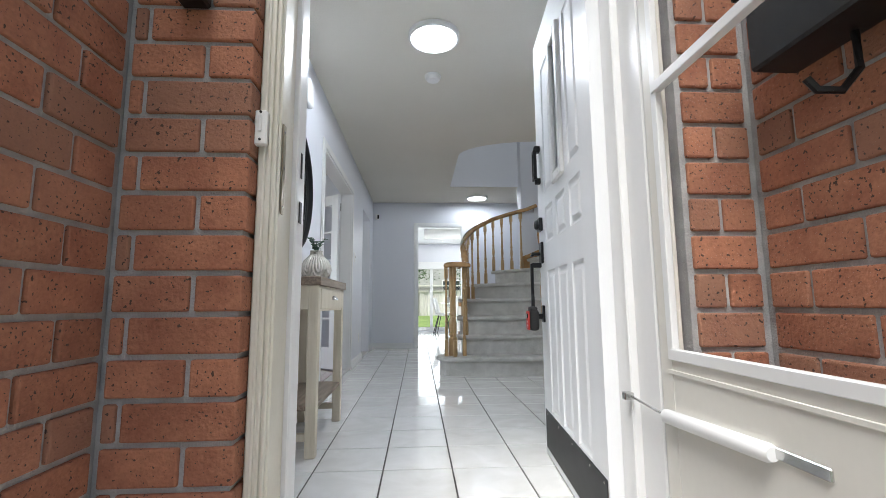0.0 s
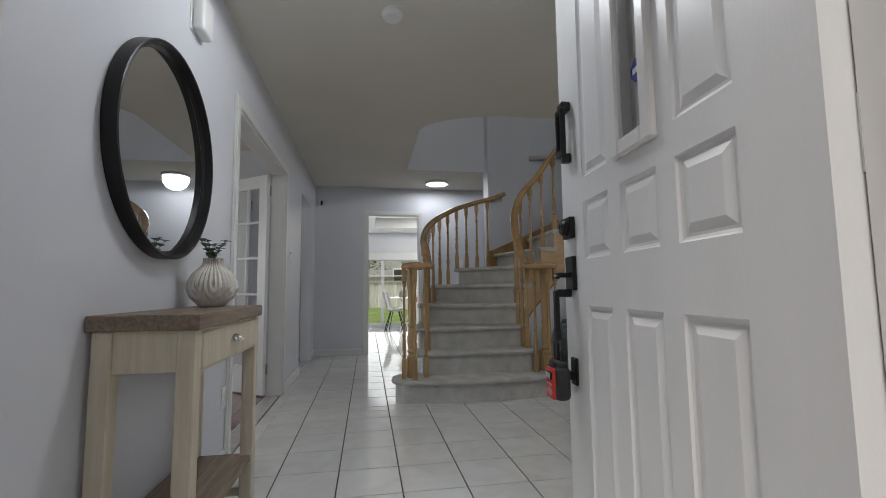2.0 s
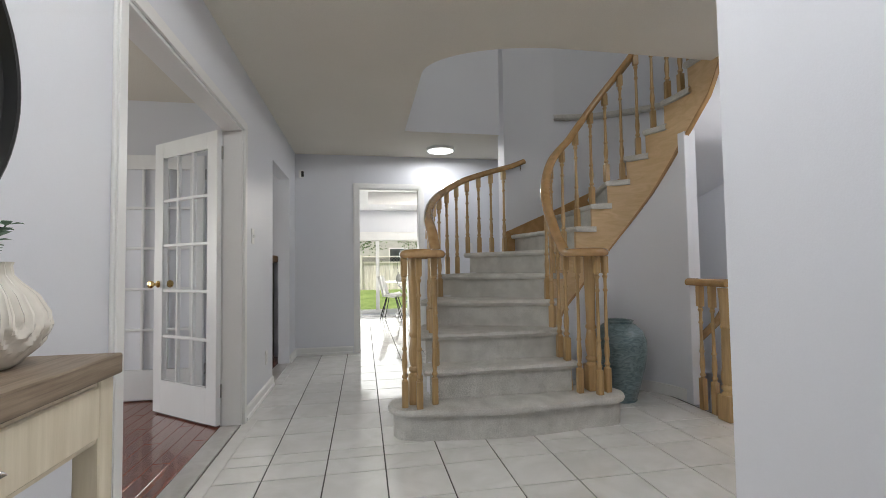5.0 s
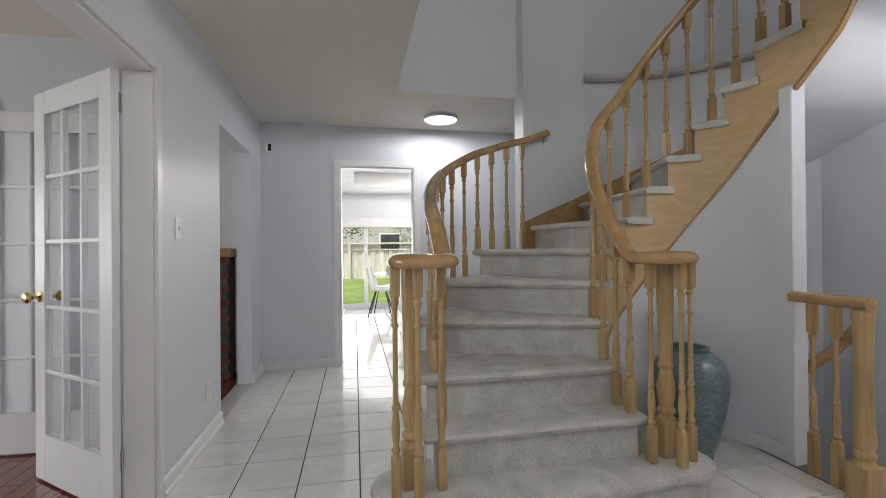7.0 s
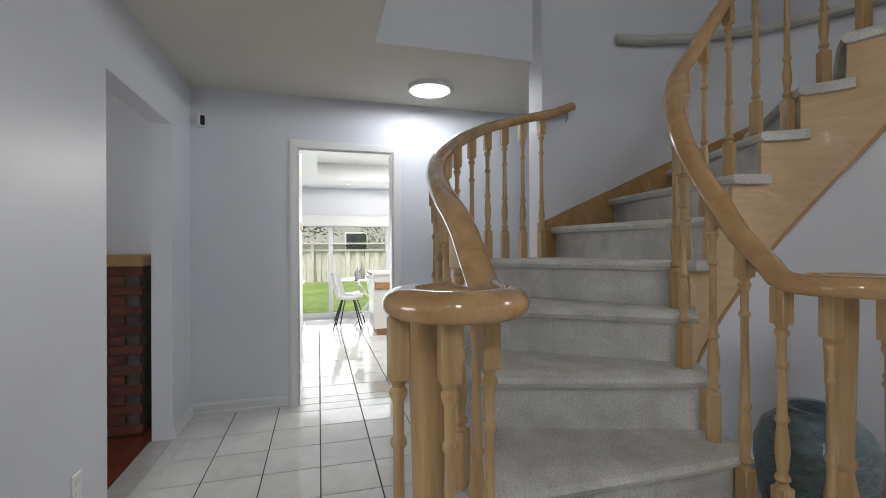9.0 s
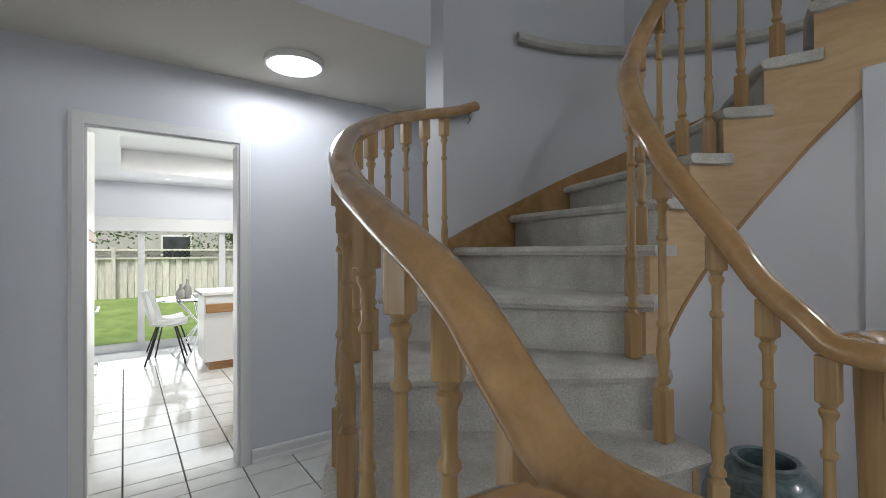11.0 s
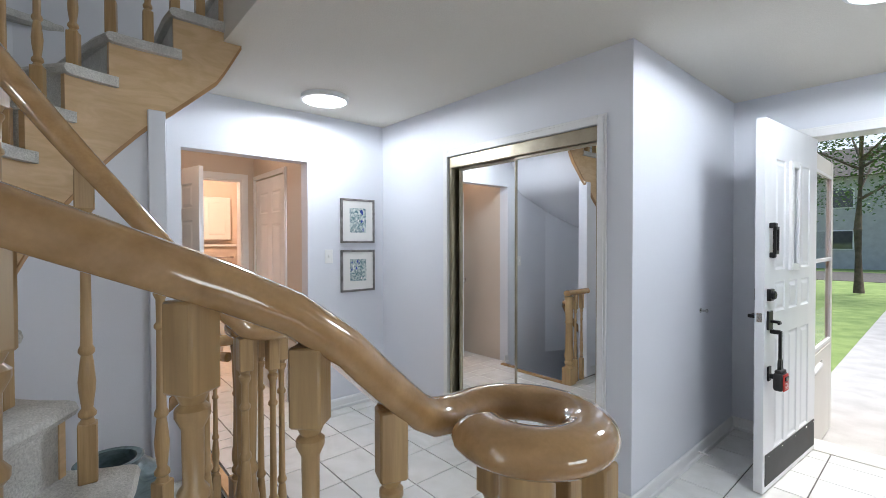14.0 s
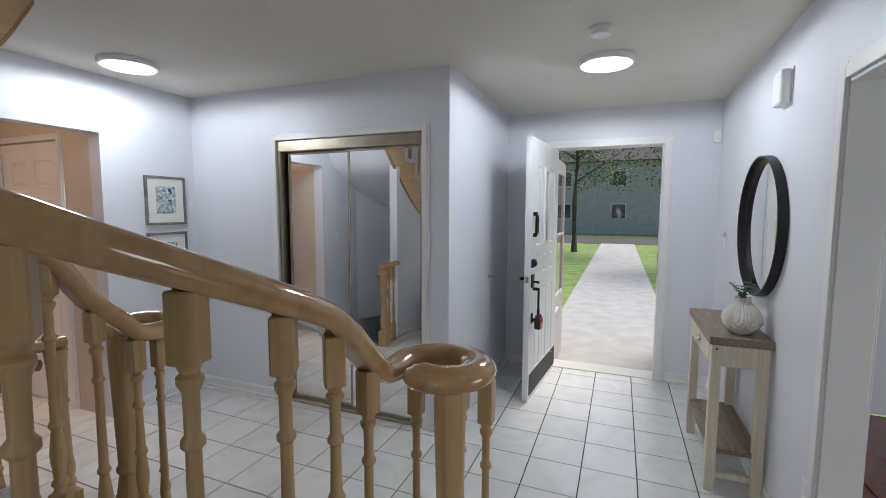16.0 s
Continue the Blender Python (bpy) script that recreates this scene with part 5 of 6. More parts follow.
part("body", box(-0.85, 4.05, 0, -0.25, 4.80, 0.91, 0.006), CABINET, rng_)
for z in (0.80, 0.22):
    part("handle", tube([(-0.25, 4.15, z), (-0.20, 4.17, z), (-0.20, 4.68, z), (-0.25, 4.70, z)], 0.011), STEEL, rng_, "steel bar handle", True)
isl = thing("kitchen_island", "white kitchen counter with oak pull strip and pale top", "cabinet")
part("body", box(0.745, 4.62, 0.10, 2.6, 5.20, 0.86, 0.003), CABINET, isl)
part("kick", box(0.80, 4.66, 0.0, 2.6, 5.16, 0.10), OAKTRIM, isl, "oak kick board")
part("worktop", box(0.715, 4.59, 0.86, 2.62, 5.24, 0.90, 0.006), PORCELAIN, isl)
part("pull_strip", box(0.76, 4.600, 0.66, 2.6, 4.622, 0.76, 0.006), OAKTRIM, isl, "oak pull strip")
part("drawer", box(0.76, 4.606, 0.765, 2.6, 4.621, 0.855, 0.003), CABINET, isl)
frg = thing("refrigerator", "tall white refrigerator at the doorway", "refrigerator")
part("body", box(0.765, 2.15, 0.02, 1.42, 2.85, 1.70, 0.012, None, 2), CABINET, frg)
part("fridge_door", box(0.725, 2.16, 0.06, 0.763, 2.845, 1.69, 0.010, None, 2), CABINET, frg)
part("handle", box(0.705, 2.20, 0.8, 0.727, 2.23, 1.4, 0.006), STEEL, frg)


def shell_chair(x, y, turn):
    ob = thing("dining_chair", "white moulded shell chair on thin black metal legs", "chair", "chairs at the garden table", at=pose(x, y, 0, 0, 0, turn))
    rows = []
    for i in range(15):
        v = i / 14
        if v < 0.5:
            f = v / 0.5
            yy, zz, w = -0.22 + 0.40 * f, 0.46 - 0.03 * math.sin(math.pi * f), 0.22
        else:
            f = (v - 0.5) / 0.5
            yy, zz, w = 0.18 + 0.10 * f, 0.46 + 0.40 * f, 0.22 * (1 - 0.45 * f ** 3)
        rows.append([(w * u, yy - 0.06 * (abs(u) ** 2) * (1 if v > 0.45 else 0), zz + 0.05 * u * u * (1 if v < 0.5 else 0.2)) for u in [-1 + 2 * j / 10 for j in range(11)]])
    bm = strip(rows)
    bmesh.ops.solidify(bm, geom=bm.faces[:], thickness=0.018)
    part("seat_shell", bm, CHAIRW, ob, "", True)
    for sx in (-1, 1):
        for sy in (-1, 1):
            part("leg", tube([(0.10 * sx, 0.09 * sy, 0.44), (0.22 * sx, 0.21 * sy, 0.0)], 0.010, 8), BLACK, ob)


shell_chair(0.44, 5.45, 82)
shell_chair(0.50, 6.02, 100)
tab = thing("dining_table", "round glass table on crossed chrome legs", "table")
gt = part("tabletop", lathe([(0.50, 0.735), (0.505, 0.740), (0.50, 0.747)], 48, None, (0, 0, 0)), GLASS, tab, "clear glass top", True)
gt.visible_shadow = False
for a in (35, 95, 155):
    c, s_ = math.cos(radians(a)), math.sin(radians(a))
    part("leg", tube([(-0.34 * c, -0.34 * s_, 0), (0.30 * c, 0.30 * s_, 0.735)], 0.012, 8), STEEL, tab, "chrome leg", True)
    part("leg", tube([(0.34 * c, 0.34 * s_, 0), (-0.30 * c, -0.30 * s_, 0.735)], 0.012, 8), STEEL, tab, "chrome leg", True)
tab.location = (0.83, 5.75, 0.0)
for x, y, h in ((0.60, 5.60, 0.20), (0.68, 5.66, 0.26)):
    bt = thing("bottle", "grey stoneware bottle on the table", "bottle", "bottles on the table", at=pose(x, y, 0.747))
    part("body", lathe([(0.045, 0), (0.05, 0.01), (0.05, h * 0.55), (0.02, h * 0.75), (0.014, h * 0.78), (0.014, h), (0.01, h)], 20), SOFA, bt, "", True)
bowl = thing("bowl", "white bowl on the table", "bowl", at=pose(0.82, 5.62, 0.747))
part("body", lathe([(0.05, 0), (0.07, 0.02), (0.10, 0.06), (0.095, 0.06), (0.06, 0.02), (0.02, 0.012)], 24), PORCELAIN, bowl, "", True)
for x, y in ((0.47, 5.85), (1.4, 5.85), (-0.4, 5.0)):
    dl = thing("downlight", "small recessed ceiling light, lit", "downlight", "kitchen downlights", at=pose(x, y, KZ))
    part("trim_ring", lathe([(0.055, -0.001), (0.055, -0.006), (0.040, -0.006)], 24), TRIM, dl)
    part("lens", lathe([(0.038, -0.005), (0.02, -0.006)], 24), SPOT, dl)

# garden
fence = thing("garden_fence", "weathered cedar board fence with lattice top", "fence")
me = mesh_of("board", box(0, 0, -0.25, 0.135, 0.02, 1.21, 0.002), FENCE)
x = -5.0
while x < 8.0:
    b = new("board", me)
    b.parent, b.location = fence, (x, 12.2 + (0.045 if round((x + 5) / 0.145) % 2 else 0), 0)
    x += 0.145
me = mesh_of("post", box(-0.045, -0.045, -0.3, 0.045, 0.045, 1.50, 0.004), FENCE)
for i in range(6):
    b = new("post", me)
    b.parent, b.location = fence, (-5.0 + 2.4 * i, 12.16, 0)
part("rail", box(-5, 12.15, 1.21, 8, 12.22, 1.25), FENCE, fence)
part("rail", box(-5, 12.15, 1.42, 8, 12.22, 1.46), FENCE, fence)
bm = bmesh.new()
for i in range(115):
    for sgn in (-1, 1):
        x = -5 + i * 0.113
        vs = [(x, 12.19 + 0.008 * sgn, 1.25), (x + 0.03, 12.19 + 0.008 * sgn, 1.25), (x + 0.03 + sgn * 0.17, 12.19 + 0.008 * sgn, 1.42), (x + sgn * 0.17, 12.19 + 0.008 * sgn, 1.42)]
        bm.faces.new([bm.verts.new(v) for v in vs])
bmesh.ops.solidify(bm, geom=bm.faces[:], thickness=0.008)
lt = part("lattice", bm, FENCE, fence, "diagonal lattice")
lt["kind"] = "stuff"


def broad_tree(x, y, h, crown, seed, name="tree"):
    ob = thing(name, "leafy green garden tree", "tree", "trees", at=pose(x, y, -0.2))
    rr = random.Random(seed)
    bm = tube([(0, 0, 0), (0.04, 0.02, h * 0.3), (-0.03, 0.05, h * 0.6), (0.02, 0, h * 0.85)], lambda f: 0.14 * (1 - 0.75 * f), 10)
    for i in range(8):
        a, z = rr.uniform(0, 6.28), h * rr.uniform(0.35, 0.7)
        tube([(0, 0, z), (crown * 0.35 * math.cos(a), crown * 0.35 * math.sin(a), z + h * 0.1), (crown * 0.7 * math.cos(a), crown * 0.7 * math.sin(a), z + h * 0.2)], lambda f: 0.05 * (1 - 0.8 * f), 6, bm)
    part("trunk", bm, BARK, ob, "", True)
    verts, faces = [], []
    clumps = [(crown * rr.uniform(0.2, 0.95), rr.uniform(0, 6.28), h * rr.uniform(0.42, 1.0)) for _ in range(70)]
    for r, a, z in clumps:
        c = Vector((r * math.cos(a) * (1.25 - z / h * 0.6), r * math.sin(a) * (1.25 - z / h * 0.6), z))
        for _ in range(70):
            p = c + Vector((rr.gauss(0, 0.22), rr.gauss(0, 0.22), rr.gauss(0, 0.17))) * (crown / 1.8)
            u = Vector((rr.uniform(-1, 1), rr.uniform(-1, 1), rr.uniform(-0.6, 0.6))).normalized() * 0.055
            w = u.cross(Vector((rr.uniform(-1, 1), rr.uniform(-1, 1), 1))).normalized() * 0.035
            n = len(verts)
            verts += [p - u, p + w, p + u, p - w]
            faces.append((n, n + 1, n + 2, n + 3))
    me = bpy.data.meshes.new("crown")
    me.from_pydata([tuple(v) for v in verts], [], faces)
    me.materials.append(FOLIAGE)
    cr = new("crown", me)
    cr.parent = ob
    return ob


broad_tree(-0.8, 14.2, 4.6, 2.0, 3)
broad_tree(3.2, 14.6, 4.2, 1.8, 4)
broad_tree(-2.4, -15.0, 6.0, 2.6, 5)
broad_tree(1.6, -19.0, 6.6, 2.8, 6)


def far_house(x0, y0, x1, y1, face, label):
    ob = thing("neighbour_house", label, "house")
    part("wall", box(x0, y0, -0.3, x1, y1, 5.4), SIDING, ob)
    ym, e = (y0 + y1) / 2, 0.5
    bm = bmesh.new()
    pts = [(x0 - e, y0 - e, 5.3), (x1 + e, y0 - e, 5.3), (x1 + e, ym, 7.6), (x0 - e, ym, 7.6), (x0 - e, y1 + e, 5.3), (x1 + e, y1 + e, 5.3)]
    v = [bm.verts.new(p) for p in pts]
    bm.faces.new((v[0], v[1], v[2], v[3])), bm.faces.new((v[3], v[2], v[5], v[4])), bm.faces.new((v[0], v[3], v[4])), bm.faces.new((v[1], v[5], v[2])), bm.faces.new((v[0], v[4], v[5], v[1]))
    part("roof", bm, ROOFM, ob)
    yy = y0 if face < 0 else y1
    for zz in (0.9, 3.4):
        n = 4
        for i in range(n):
            xc = x0 + (i + 0.5) * (x1 - x0) / n
            w = part("window", box(xc - 0.55, yy - 0.04, zz, xc + 0.55, yy + 0.04, zz + 1.2, 0.02), TRIM, ob)
            part("pane", box(xc - 0.48, yy + face * 0.055 - 0.01, zz + 0.07, xc + 0.48, yy + face * 0.055 + 0.01, zz + 1.13), DARKPANE, w, "dark glass")
    return ob


far_house(-7, 20, 7, 27, -1, "pale neighbouring house with dark windows behind the fence")
far_house(-10, -44, 6, -36, 1, "pale house across the street with dark windows")

# ground outside, one sheet with the lawn, patio and street lying on it
bm = bmesh.new()
for x0, y0, x1, y1 in ((-300, -300, 300, -4.36), (-300, 6.56, 300, 7.2), (-300, -4.36, -5.4, 6.56), (6.5, -4.36, 300, 6.56)):
    bm.faces.new([bm.verts.new(p) for p in ((x0, y0, -0.25), (x1, y0, -0.25), (x1, y1, -0.25), (x0, y1, -0.25))])
for y0, z0, y1, z1 in ((7.2, -0.25, 11.6, 0.26), (11.6, 0.26, 300, 0.26)):
    bm.faces.new([bm.verts.new(p) for p in ((-300, y0, z0), (300, y0, z0), (300, y1, z1), (-300, y1, z1))])
struct("ground", bm, GRASS, "green lawn", "lawn")
struct("pavement", box(-2.0, 6.56, -0.26, 4.0, 7.0, -0.06, 0.01), PATIO, "pale concrete patio strip", "patio")
struct("road", box(-300, -32, -0.262, 300, -25, -0.235), ROOFM, "grey asphalt street", "road")
struct("path", box(-0.9, -25, -0.262, 0.75, -6.6, -0.225, 0.004), PATIO, "pale concrete front path", "path")

# ---- living room and family room ----
# both openings are assumed, cut to hold the added fill lights
wall_x("wall_living_west", -5.3, -5.2, -4.0, 3.7, 0, CZ, [(-2.2, 0.2, 0.6, 2.0), (1.3, 2.7, 0.7, 1.9)], label="white living room wall with assumed, unseen window openings")
wall_y("wall_living_south", -5.3, -1.04, -4.1, -4.0, 0, CZ, label="white living room wall")
wall_y("wall_living_north", -5.3, -1.04, 0.40, 0.50, 0, CZ, [(-3.7, -2.08, 0, 2.0)], label="white wall between living and family room")
casing("y", 0.40, -3.7, -2.08, 2.0, -1, 0.06)
wall_y("wall_family_north", -5.3, -1.04, 3.6, 3.7, 0, CZ, label="white family room wall")
wall_x("wall_family_east", -1.04, -0.94, YK + 0.12, 3.7, 0, CZ, label="white family room wall")
struct("ceiling_living", box(-5.3, -4.1, CZ, -1.04, 3.7, CZ + 0.15), CEIL, "off-white living room ceiling", "ceiling")
wfl = struct("floor_living", box(-5.2, -4.0, -0.018, -1.05, 3.6, -0.010), CHERRY, "dark cherry strip floor", "floor")
me = mesh_of("plank", box(0, 0, -0.010, 0.086, 0.90, 0.0, 0.0012), CHERRY)
n = 0
for i in range(20):
    for j in range(6):
        x, y = -1.055 - 0.088 * (i + 1), -2.4 + 0.905 * j - 0.31 * (i % 3)
        if y + 0.9 > 3.5:
            continue
        b = new("plank", me)
        b.parent, b.location = wfl, (x, y, 0.0)
arm = thing("armchair", "grey armchair with a woven rattan side and cushions", "armchair")
part("seat", box(-0.38, -0.40, 0.28, 0.38, 0.36, 0.44, 0.05, None, 3), SOFA, arm, "grey seat cushion", True)
part("backrest", box(-0.38, 0.20, 0.42, 0.38, 0.40, 0.80, 0.07, None, 3), SOFA, arm, "grey back cushion", True)
for sx in (-1, 1):
    bm = bmesh.new()
    for i in range(12):
        z0 = 0.22 + 0.03 * i
        box(sx * 0.42 - 0.012, -0.40, z0, sx * 0.42 + 0.012, 0.38, z0 + 0.012, 0, bm)
    for i in range(20):
        y0 = -0.40 + 0.04 * i
        box(sx * 0.42 - 0.009, y0, 0.22, sx * 0.42 + 0.009, y0 + 0.012, 0.58, 0, bm)
    part("woven_side", bm, BARK, arm, "woven rattan panel")
    part("arm", box(sx * 0.42 - 0.03, -0.42, 0.57, sx * 0.42 + 0.03, 0.42, 0.61, 0.01), BARK, arm)
    for y in (-0.36, 0.34):
        part("leg", tube([(sx * 0.36, y, 0.26), (sx * 0.40, y, 0.0)], 0.022, 8), BARK, arm)
arm.matrix_basis = pose(-3.15, 1.75, 0.0, 0, 0, -25)
cu = thing("cushion", "ochre cushion on the armchair", "cushion", at=pose(-3.05, 1.85, 0.60, 60, 0, -25))
part("pad", box(-0.2, -0.2, -0.06, 0.2, 0.2, 0.06, 0.05, None, 3), OAKX, cu, "", True)
rug = thing("rug", "pale patterned rug under the armchair", "rug")
part("weave", box(-4.4, 1.0, 0.001, -2.3, 3.0, 0.014, 0.004), MARBLE, rug)
pic = thing("framed_picture", "large abstract canvas in a black frame", "picture")
part("frame", box(-4.5, 3.565, 0.9, -3.2, 3.598, 1.95, 0.004), BLACK, pic)
part("canvas", box(-4.47, 3.560, 0.93, -3.23, 3.566, 1.92), PAINT, pic, "abstract painted canvas")
fp = thing("fireplace", "dark red brick fireplace with a wooden mantel", "fireplace")
part("surround", box(-2.02, 1.72, 0.0, -1.16, 2.1, 1.12), DARKMORTAR, fp)
me = mesh_of("brick", box(0, 0, 0, 0.19, 0.05, 0.057, 0.004), HEARTH)
for j in range(17):
    for i in range(4):
        b = new("brick", me)
        b.parent, b.location = fp, (-1.98 + 0.2 * i - (0.1 if j % 2 else 0) + 0.05, 1.705, 0.008 + 0.066 * j)
part("mantel", box(-2.08, 1.66, 1.12, -1.12, 2.1, 1.20, 0.01), OAKDK, fp, "dark wooden mantel shelf")
dl = thing("downlight", "small recessed ceiling light, lit", "downlight", at=pose(-1.9, 1.2, CZ))
part("lens", lathe([(0.045, -0.005), (0.02, -0.006)], 24), SPOT, dl)
dl = thing("downlight", "small recessed ceiling light, lit", "downlight", at=pose(-2.6, -0.4, CZ))
part("lens", lathe([(0.045, -0.005), (0.02, -0.006)], 24), SPOT, dl)

# ---- porch ----
PZ = -0.19
struct("porch_floor", box(-1.3, -6.6, -0.4, 1.3, -4.26, PZ, 0.01), PATIO, "pale concrete porch slab", "porch")
BX0, BX1, BY = -0.855, 0.714, -4.35
struct("wall_front_upper", box(-1.2, BY + 0.012, 2.22, 1.2, YF - 0.142, 5.2), MORTAR, "brick wall over the entrance", "wall")
bed_left = struct("wall_porch_left", box(BX0 - 0.2, -5.95, PZ, BX0 - 0.010, YF - 0.142, 2.62), MORTAR, "orange-red brick porch wall", "wall")
bed_pier = struct("wall_pier_left", box(BX0 - 0.008, BY + 0.010, PZ, -0.568, YF - 0.142, 2.62), MORTAR, "orange-red brick pier beside the door", "wall")
bed_right = struct("wall_porch_right", box(BX1 + 0.010, -5.95, PZ, BX1 + 0.2, YF - 0.142, 2.62), MORTAR, "orange-red brick porch wall", "wall")
bed_front = struct("wall_pier_right", box(0.52, BY + 0.010, PZ, BX1 + 0.008, YF - 0.142, 2.62), MORTAR, "orange-red brick wall beside the door", "wall")
BH, BD, JT = 0.0824, 0.09, 0.013
bricks = {}


def brick(parent, a, length, z, axis, face, out, deep=0.03):
    key = (round(length, 3), axis, out)
    if key not in bricks:
        if axis == "x":
            bm = box(0, 0.0, 0, length, deep, BH, 0.005, None, 2)
        else:
            bm = box(-BD / 3 if out > 0 else 0.0, 0, 0, 0.0 if out > 0 else BD / 3, length, BH, 0.005, None, 2)
        bricks[key] = mesh_of("brick", bm, BRICK)
    b = new("brick", bricks[key])
    b.parent = parent
    b.location = (a, face, z) if axis == "x" else (face, a, z)
    b.location.x += 0.0 if axis == "x" else random.uniform(-0.002, 0.002)


for j in range(29):
    z = PZ + 0.0405 + j * (BH + JT)
    L = 0.240
    for bed, face, out, joint in ((bed_left, BX0, 1, -4.565 if j % 2 else -4.484), (bed_right, BX1, -1, -4.470 if j % 2 else -4.600)):
        y = joint + JT / 2
        brick(bed, y, -4.362 - y, z, "y", face, out)
        y -= L + JT
        while y > -5.75:
            brick(bed, y, L, z, "y", face, out)
            y -= L + JT
    if j % 2 == 0:
        brick(bed_pier, BX0 + 0.006, 0.028, z, "x", BY, -1)
        brick(bed_pier, BX0 + 0.047, 0.250, z, "x", BY, -1, 0.09)
        brick(bed_front, 0.535, 0.165, z, "x", BY, -1)
    else:
        brick(bed_pier, BX0 + 0.006, 0.170, z, "x", BY, -1)
        brick(bed_pier, BX0 + 0.189, 0.108, z, "x", BY, -1, 0.09)
        brick(bed_front, 0.535, 0.075, z, "x", BY, -1)
        brick(bed_front, 0.622, 0.082, z, "x", BY, -1)

# outer door frame and storm door
for x0, x1, y0, y1, nm in ((-0.556, -0.500, -4.300, -4.190, "trim_brickmould"), (-0.520, -0.486, -4.190, YF - 0.001, "trim_jamb"), (0.431, 0.462, -4.190, YF - 0.001, "trim_jamb"), (0.452, 0.512, -4.300, -4.190, "trim_brickmould")):
    bm = bmesh.new()
    box(x0, y0, PZ, x1, y1, 2.16, 0.004, bm)
    if "mould" in nm:
        for i in range(3):
            xx = x0 + 0.014 + i * 0.014
            box(xx, y0 - 0.006 - 0.002 * i, PZ, xx + 0.008, y0 + 0.002, 2.16, 0.002, bm)
    struct(nm, bm, CREAM if x0 < -0.55 else TRIM, "white painted door frame", "trim")
struct("trim_head", box(-0.556, -4.30, 2.105, 0.512, YF - 0.001, 2.20, 0.004), TRIM, "white painted door head", "trim")
struct("trim_sill", box(-0.50, -4.32, -0.19, 0.45, YF + 0.01, 0.008, 0.004), ALU, "aluminium door sill", "threshold")
strike = thing("strike_plate", "worn brass strike strip on the door frame", "strike plate", at=pose(-0.4975, -4.285, 0.95))
part("strip", box(0, -0.010, 0, 0.003, 0.012, 0.235, 0.001), BRASS, strike)
for z in (0.02, 0.12, 0.215):
    s = part("screw", lathe([(0.004, 0), (0.003, 0.0015)], 8), STEEL, strike)
    s.matrix_basis = pose(0.003, 0.001, z, 0, 90, 0)
lat = thing("latch_strike", "black latch strike on the door jamb", "strike plate", at=pose(-0.4855, -4.155, 0.95))
part("plate", box(0, -0.012, 0, 0.0025, 0.012, 0.062, 0.001), BLACK, lat)
part("plate", box(0, -0.006, 0.13, 0.0025, 0.006, 0.205, 0.001), BLACK, lat)
bell = thing("door_bell", "white doorbell button on the door frame", "doorbell", at=pose(-0.545, -4.300, 1.165))
part("body", box(-0.016, -0.022, -0.045, 0.016, 0, 0.045, 0.004), PLATE, bell)
part("button", box(-0.005, -0.027, -0.012, 0.005, -0.021, 0.030, 0.002), TRIM, bell)
for z in (-0.032, 0.040):
    s = part("screw", lathe([(0.0035, 0), (0.003, 0.002)], 8), BLACK, bell)
    s.matrix_basis = pose(0, -0.022, z, 90, 0, 0)
storm = thing("storm_door", "cream aluminium storm door with clear panes, open", "door")
sx0, sx1, sy0, sy1 = 0.450, 0.482, -5.20, -4.312
sh = 2.06
gz0, gzm, gz1, gy0, gy1 = 0.60, 1.262, 1.93, -5.10, -4.365
bm = bmesh.new()
box(sx0, gy1, PZ + 0.03, sx1, sy1, sh, 0.003, bm)
box(sx0, sy0, PZ + 0.03, sx1, gy0, sh, 0.003, bm)
box(sx0, gy0, PZ + 0.03, sx1, gy1, gz0, 0.002, bm)
box(sx0, gy0, gz1, sx1, gy1, sh, 0.002, bm)
part("frame", bm, ALU, storm, "cream aluminium frame and kick panel")
bm = bmesh.new()
for (a, b, c, d, o) in ((gy0, gy1, gz0 - 0.012, gz0 + 0.014, 0.006), (gy0, gy1, gzm - 0.012, gzm + 0.014, 0.010), (gy0, gy1, gz1 - 0.014, gz1 + 0.012, 0.006), (gy1 - 0.014, gy1 + 0.010, gz0 - 0.012, gz1 + 0.012, 0.005), (gy0 - 0.010, gy0 + 0.014, gz0 - 0.012, gz1 + 0.012, 0.005)):
    box(sx0 - o, a, c, sx0 + 0.012, b, d, 0.002, bm)
part("sash", bm, TRIM, storm, "white sash bars")
for z0, z1 in ((gz0, gzm), (gzm, gz1)):
    g = part("pane", box(sx0 + 0.014, gy0, z0, sx0 + 0.018, gy1, z1), GLASS, storm, "clear pane")
    g.visible_shadow = False
part("sill_rib", box(sx0 - 0.004, gy0 - 0.02, gz0 - 0.045, sx0 + 0.002, gy1 + 0.015, gz0 - 0.035, 0.001), ALU, storm)
clo = thing("door_closer", "white pneumatic closer tube on the storm door", "door closer")
p0, p1, p2 = Vector((0.425, -4.19, 0.472)), Vector((0.438, -4.34, 0.455)), Vector((0.440, -4.66, 0.470))
part("rod", tube([p0, p1], 0.004, 8), STEEL, clo, "steel rod", True)
part("tube", tube([p1, p1.lerp(p2, 0.02), p1.lerp(p2, 0.97), p2], lambda f: 0.0165 if 0.1 < f < 0.99 else 0.012, 16), TRIM, clo, "white tube", True)
part("bracket", box(0.444, -4.76, 0.462, 0.450, -4.655, 0.482, 0.002), STEEL, clo)
part("jamb_bracket", box(0.405, -4.205, 0.462, 0.431, -4.185, 0.482, 0.002), STEEL, clo)
mail = thing("mailbox", "black metal mailbox on the brick wall with a paper hook", "mailbox")
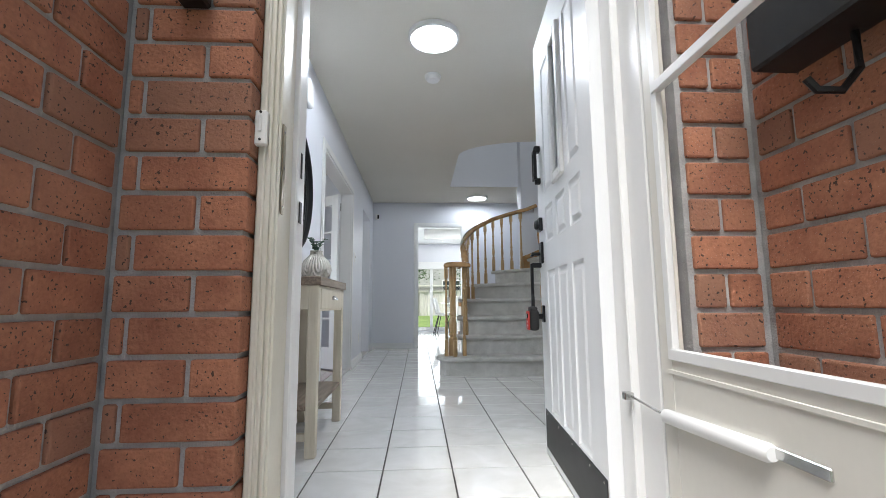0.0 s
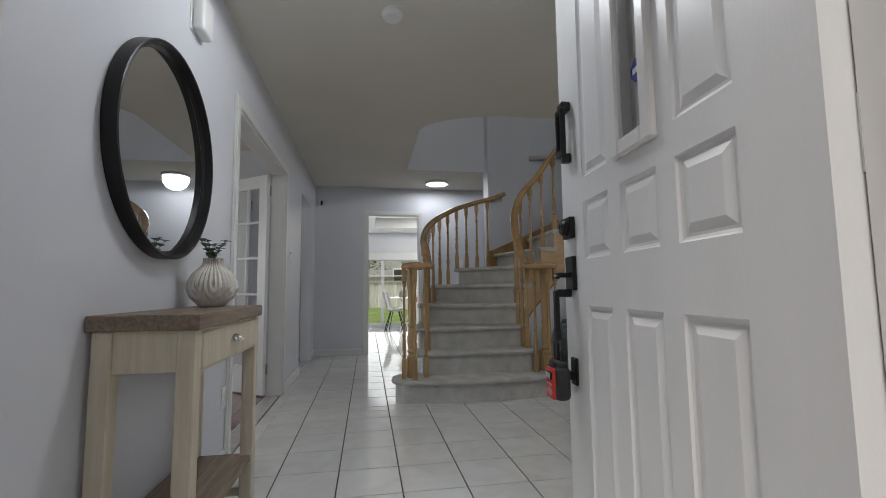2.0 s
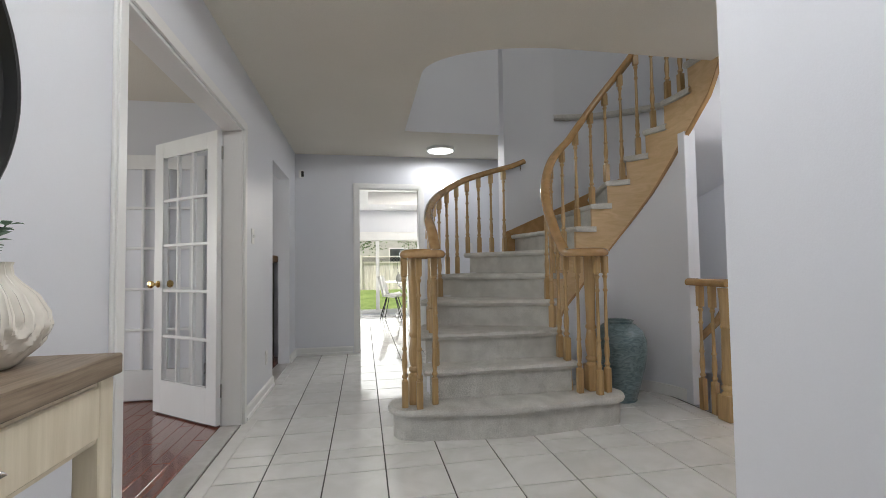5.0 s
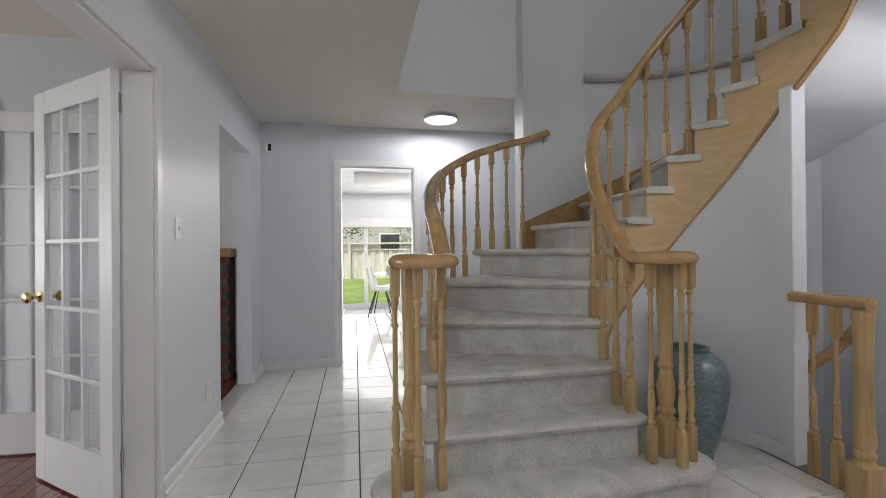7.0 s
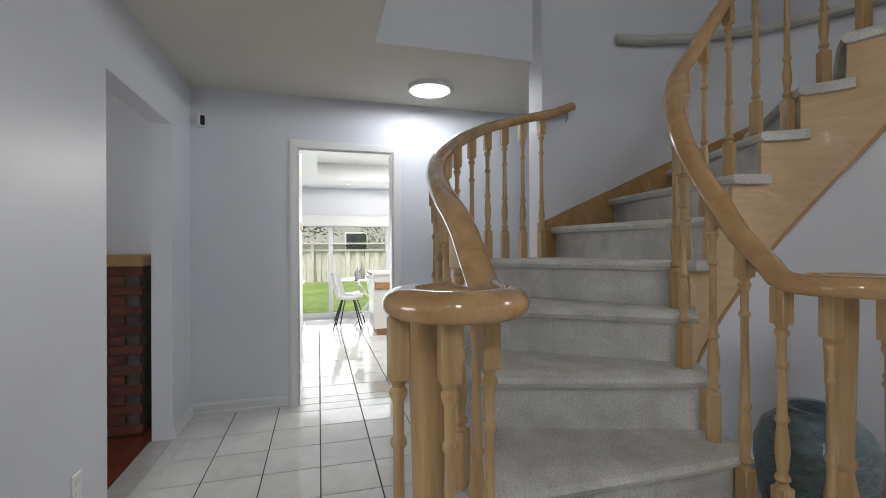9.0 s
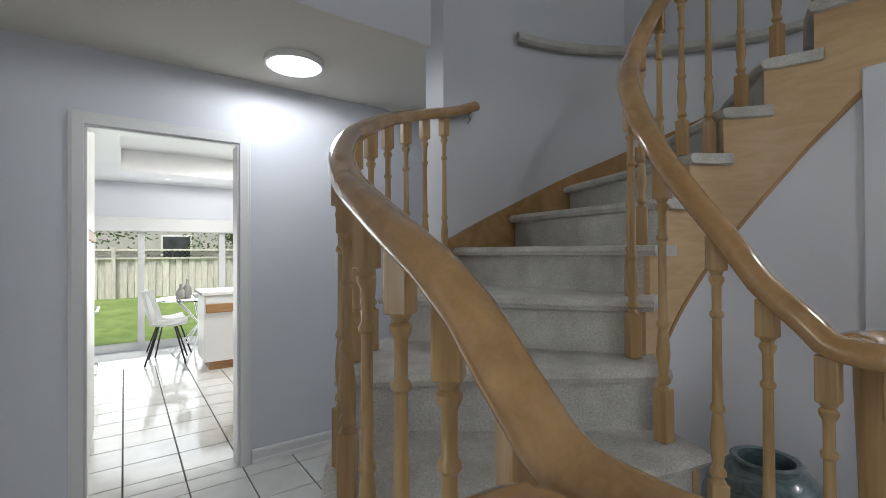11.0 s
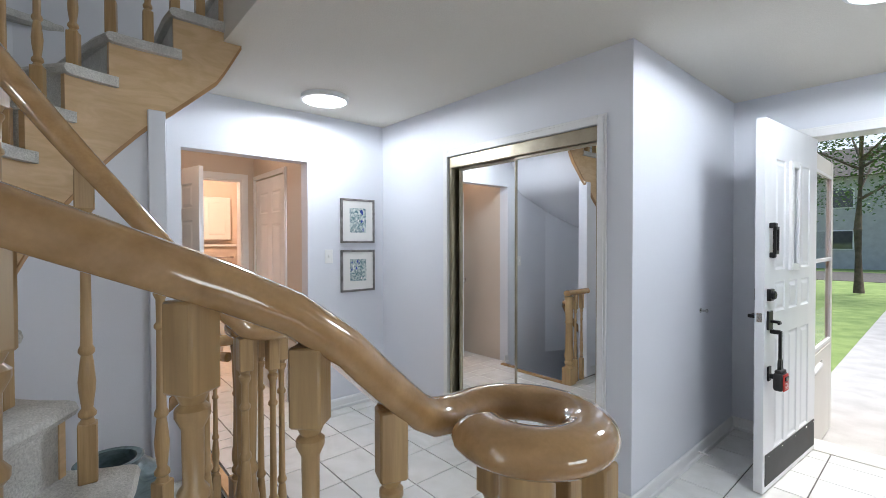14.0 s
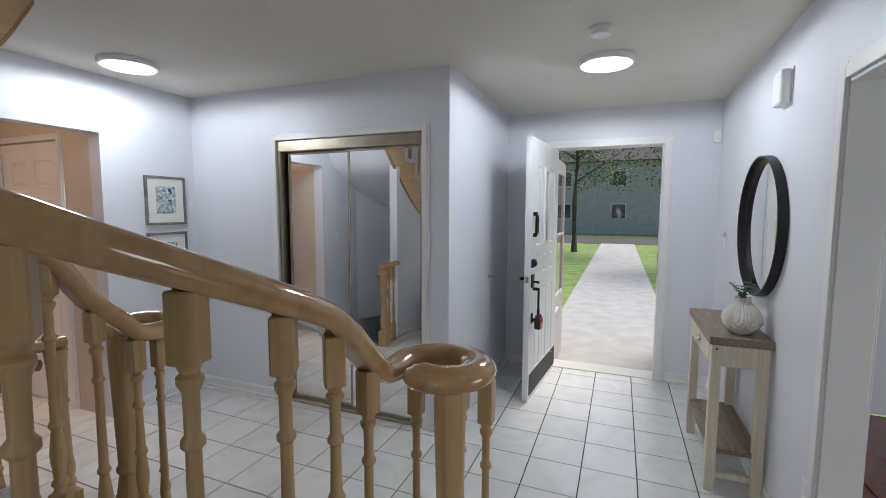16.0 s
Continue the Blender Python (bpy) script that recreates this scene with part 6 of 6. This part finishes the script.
part("body", box(BX1 - 0.115, -4.86, 1.235, BX1 - 0.003, -4.50, 1.43, 0.006), BLACK, mail)
part("lid", box(BX1 - 0.135, -4.875, 1.415, BX1 - 0.003, -4.485, 1.44, 0.005), BLACK, mail)
part("hook", tube([(BX1 - 0.03, -4.66, 1.235), (BX1 - 0.03, -4.66, 1.16), (BX1 - 0.06, -4.65, 1.12), (BX1 - 0.10, -4.64, 1.125), (BX1 - 0.115, -4.635, 1.15)], 0.008, 8), BLACK, mail, "curved paper hook", True)
cap = thing("wall_lamp", "dark wall lantern with a bright lower edge on the brick", "wall lamp")
part("body", box(-0.735, BY - 0.07, 1.455, -0.665, BY - 0.001, 1.62, 0.006), BLACK, cap)
part("glass", box(-0.728, BY - 0.074, 1.475, -0.672, BY - 0.066, 1.60, 0.002), STEEL, cap)

# ---- floor tiles ----
TS, GAP = 0.305, 0.0065


def tile_mesh(w, d):
    bm = bmesh.new()
    g, b = GAP / 2, 0.0018
    rows = [[(o, p, z) for o, p in ((i, i), (w - i, i), (w - i, d - i), (i, d - i), (i, i))] for i, z in ((g, -0.006), (g, -b), (g + b, 0.0))]
    strip(rows, bm)
    bm.faces.new([bm.verts.new(p) for p in rows[-1][:-1]])
    return mesh_of("tile", bm, TILE)


full = tile_mesh(TS, TS)
areas = [(XL, YF, XP, PY0 - 0.06), (XL, PY0 - 0.06, PX0 - 0.02, YK), (PX0 - 0.02, 0.96, XP, YK)]
for ax0, ay0, ax1, ay1 in areas:
    for i in range(-4, 11):
        for j in range(-14, 7):
            x0, y0, x1, y1 = max(i * TS, ax0), max(j * TS, ay0), min((i + 1) * TS, ax1), min((j + 1) * TS, ay1)
            if x1 - x0 < 0.02 or y1 - y0 < 0.02:
                continue
            mx, my = (x0 + x1) / 2, (y0 + y1) / 2
            rr = math.hypot(mx - CX, my - CY)
            if (0.72 < rr < 1.25 and my > CY) or (0.45 < mx < 1.2 and -0.75 < my < CY + 0.1):
                continue
            me = full if x1 - x0 > TS - 1e-4 and y1 - y0 > TS - 1e-4 else tile_mesh(x1 - x0, y1 - y0)
            t = new("tile", me)
            t.parent, t.location = floor, (x0, y0, 0)


def tile_sheet(name, x0, y0, x1, y1, ox=0.0):
    bm = bmesh.new()
    i0, i1, j0, j1 = math.floor(x0 / TS), math.ceil(x1 / TS), math.floor(y0 / TS), math.ceil(y1 / TS)
    verts, faces = [], []
    for i in range(i0, i1):
        for j in range(j0, j1):
            a, b, c, d = max(i * TS, x0), max(j * TS, y0), min((i + 1) * TS, x1), min((j + 1) * TS, y1)
            if c - a < 0.02 or d - b < 0.02:
                continue
            g = GAP / 2
            n = len(verts)
            verts += [(a + g, b + g, -0.006), (c - g, b + g, -0.006), (c - g, d - g, -0.006), (a + g, d - g, -0.006),
                      (a + g + .002, b + g + .002, 0), (c - g - .002, b + g + .002, 0), (c - g - .002, d - g - .002, 0), (a + g + .002, d - g - .002, 0)]
            faces += [(n + 4, n + 5, n + 6, n + 7), (n, n + 1, n + 5, n + 4), (n + 1, n + 2, n + 6, n + 5), (n + 2, n + 3, n + 7, n + 6), (n + 3, n, n + 4, n + 7)]
    bm.free()
    me = bpy.data.meshes.new(name)
    me.from_pydata(verts, [], faces)
    me.materials.append(TILE)
    return tagged(new(name, me), "off-white glazed floor tiles", "floor tiles", "", "stuff")


tile_sheet("kitchen_tiles", -2.2, YK, 3.4, 5.30)
tile_sheet("washroom_tiles", XP, -2.3, 6.28, -0.2)
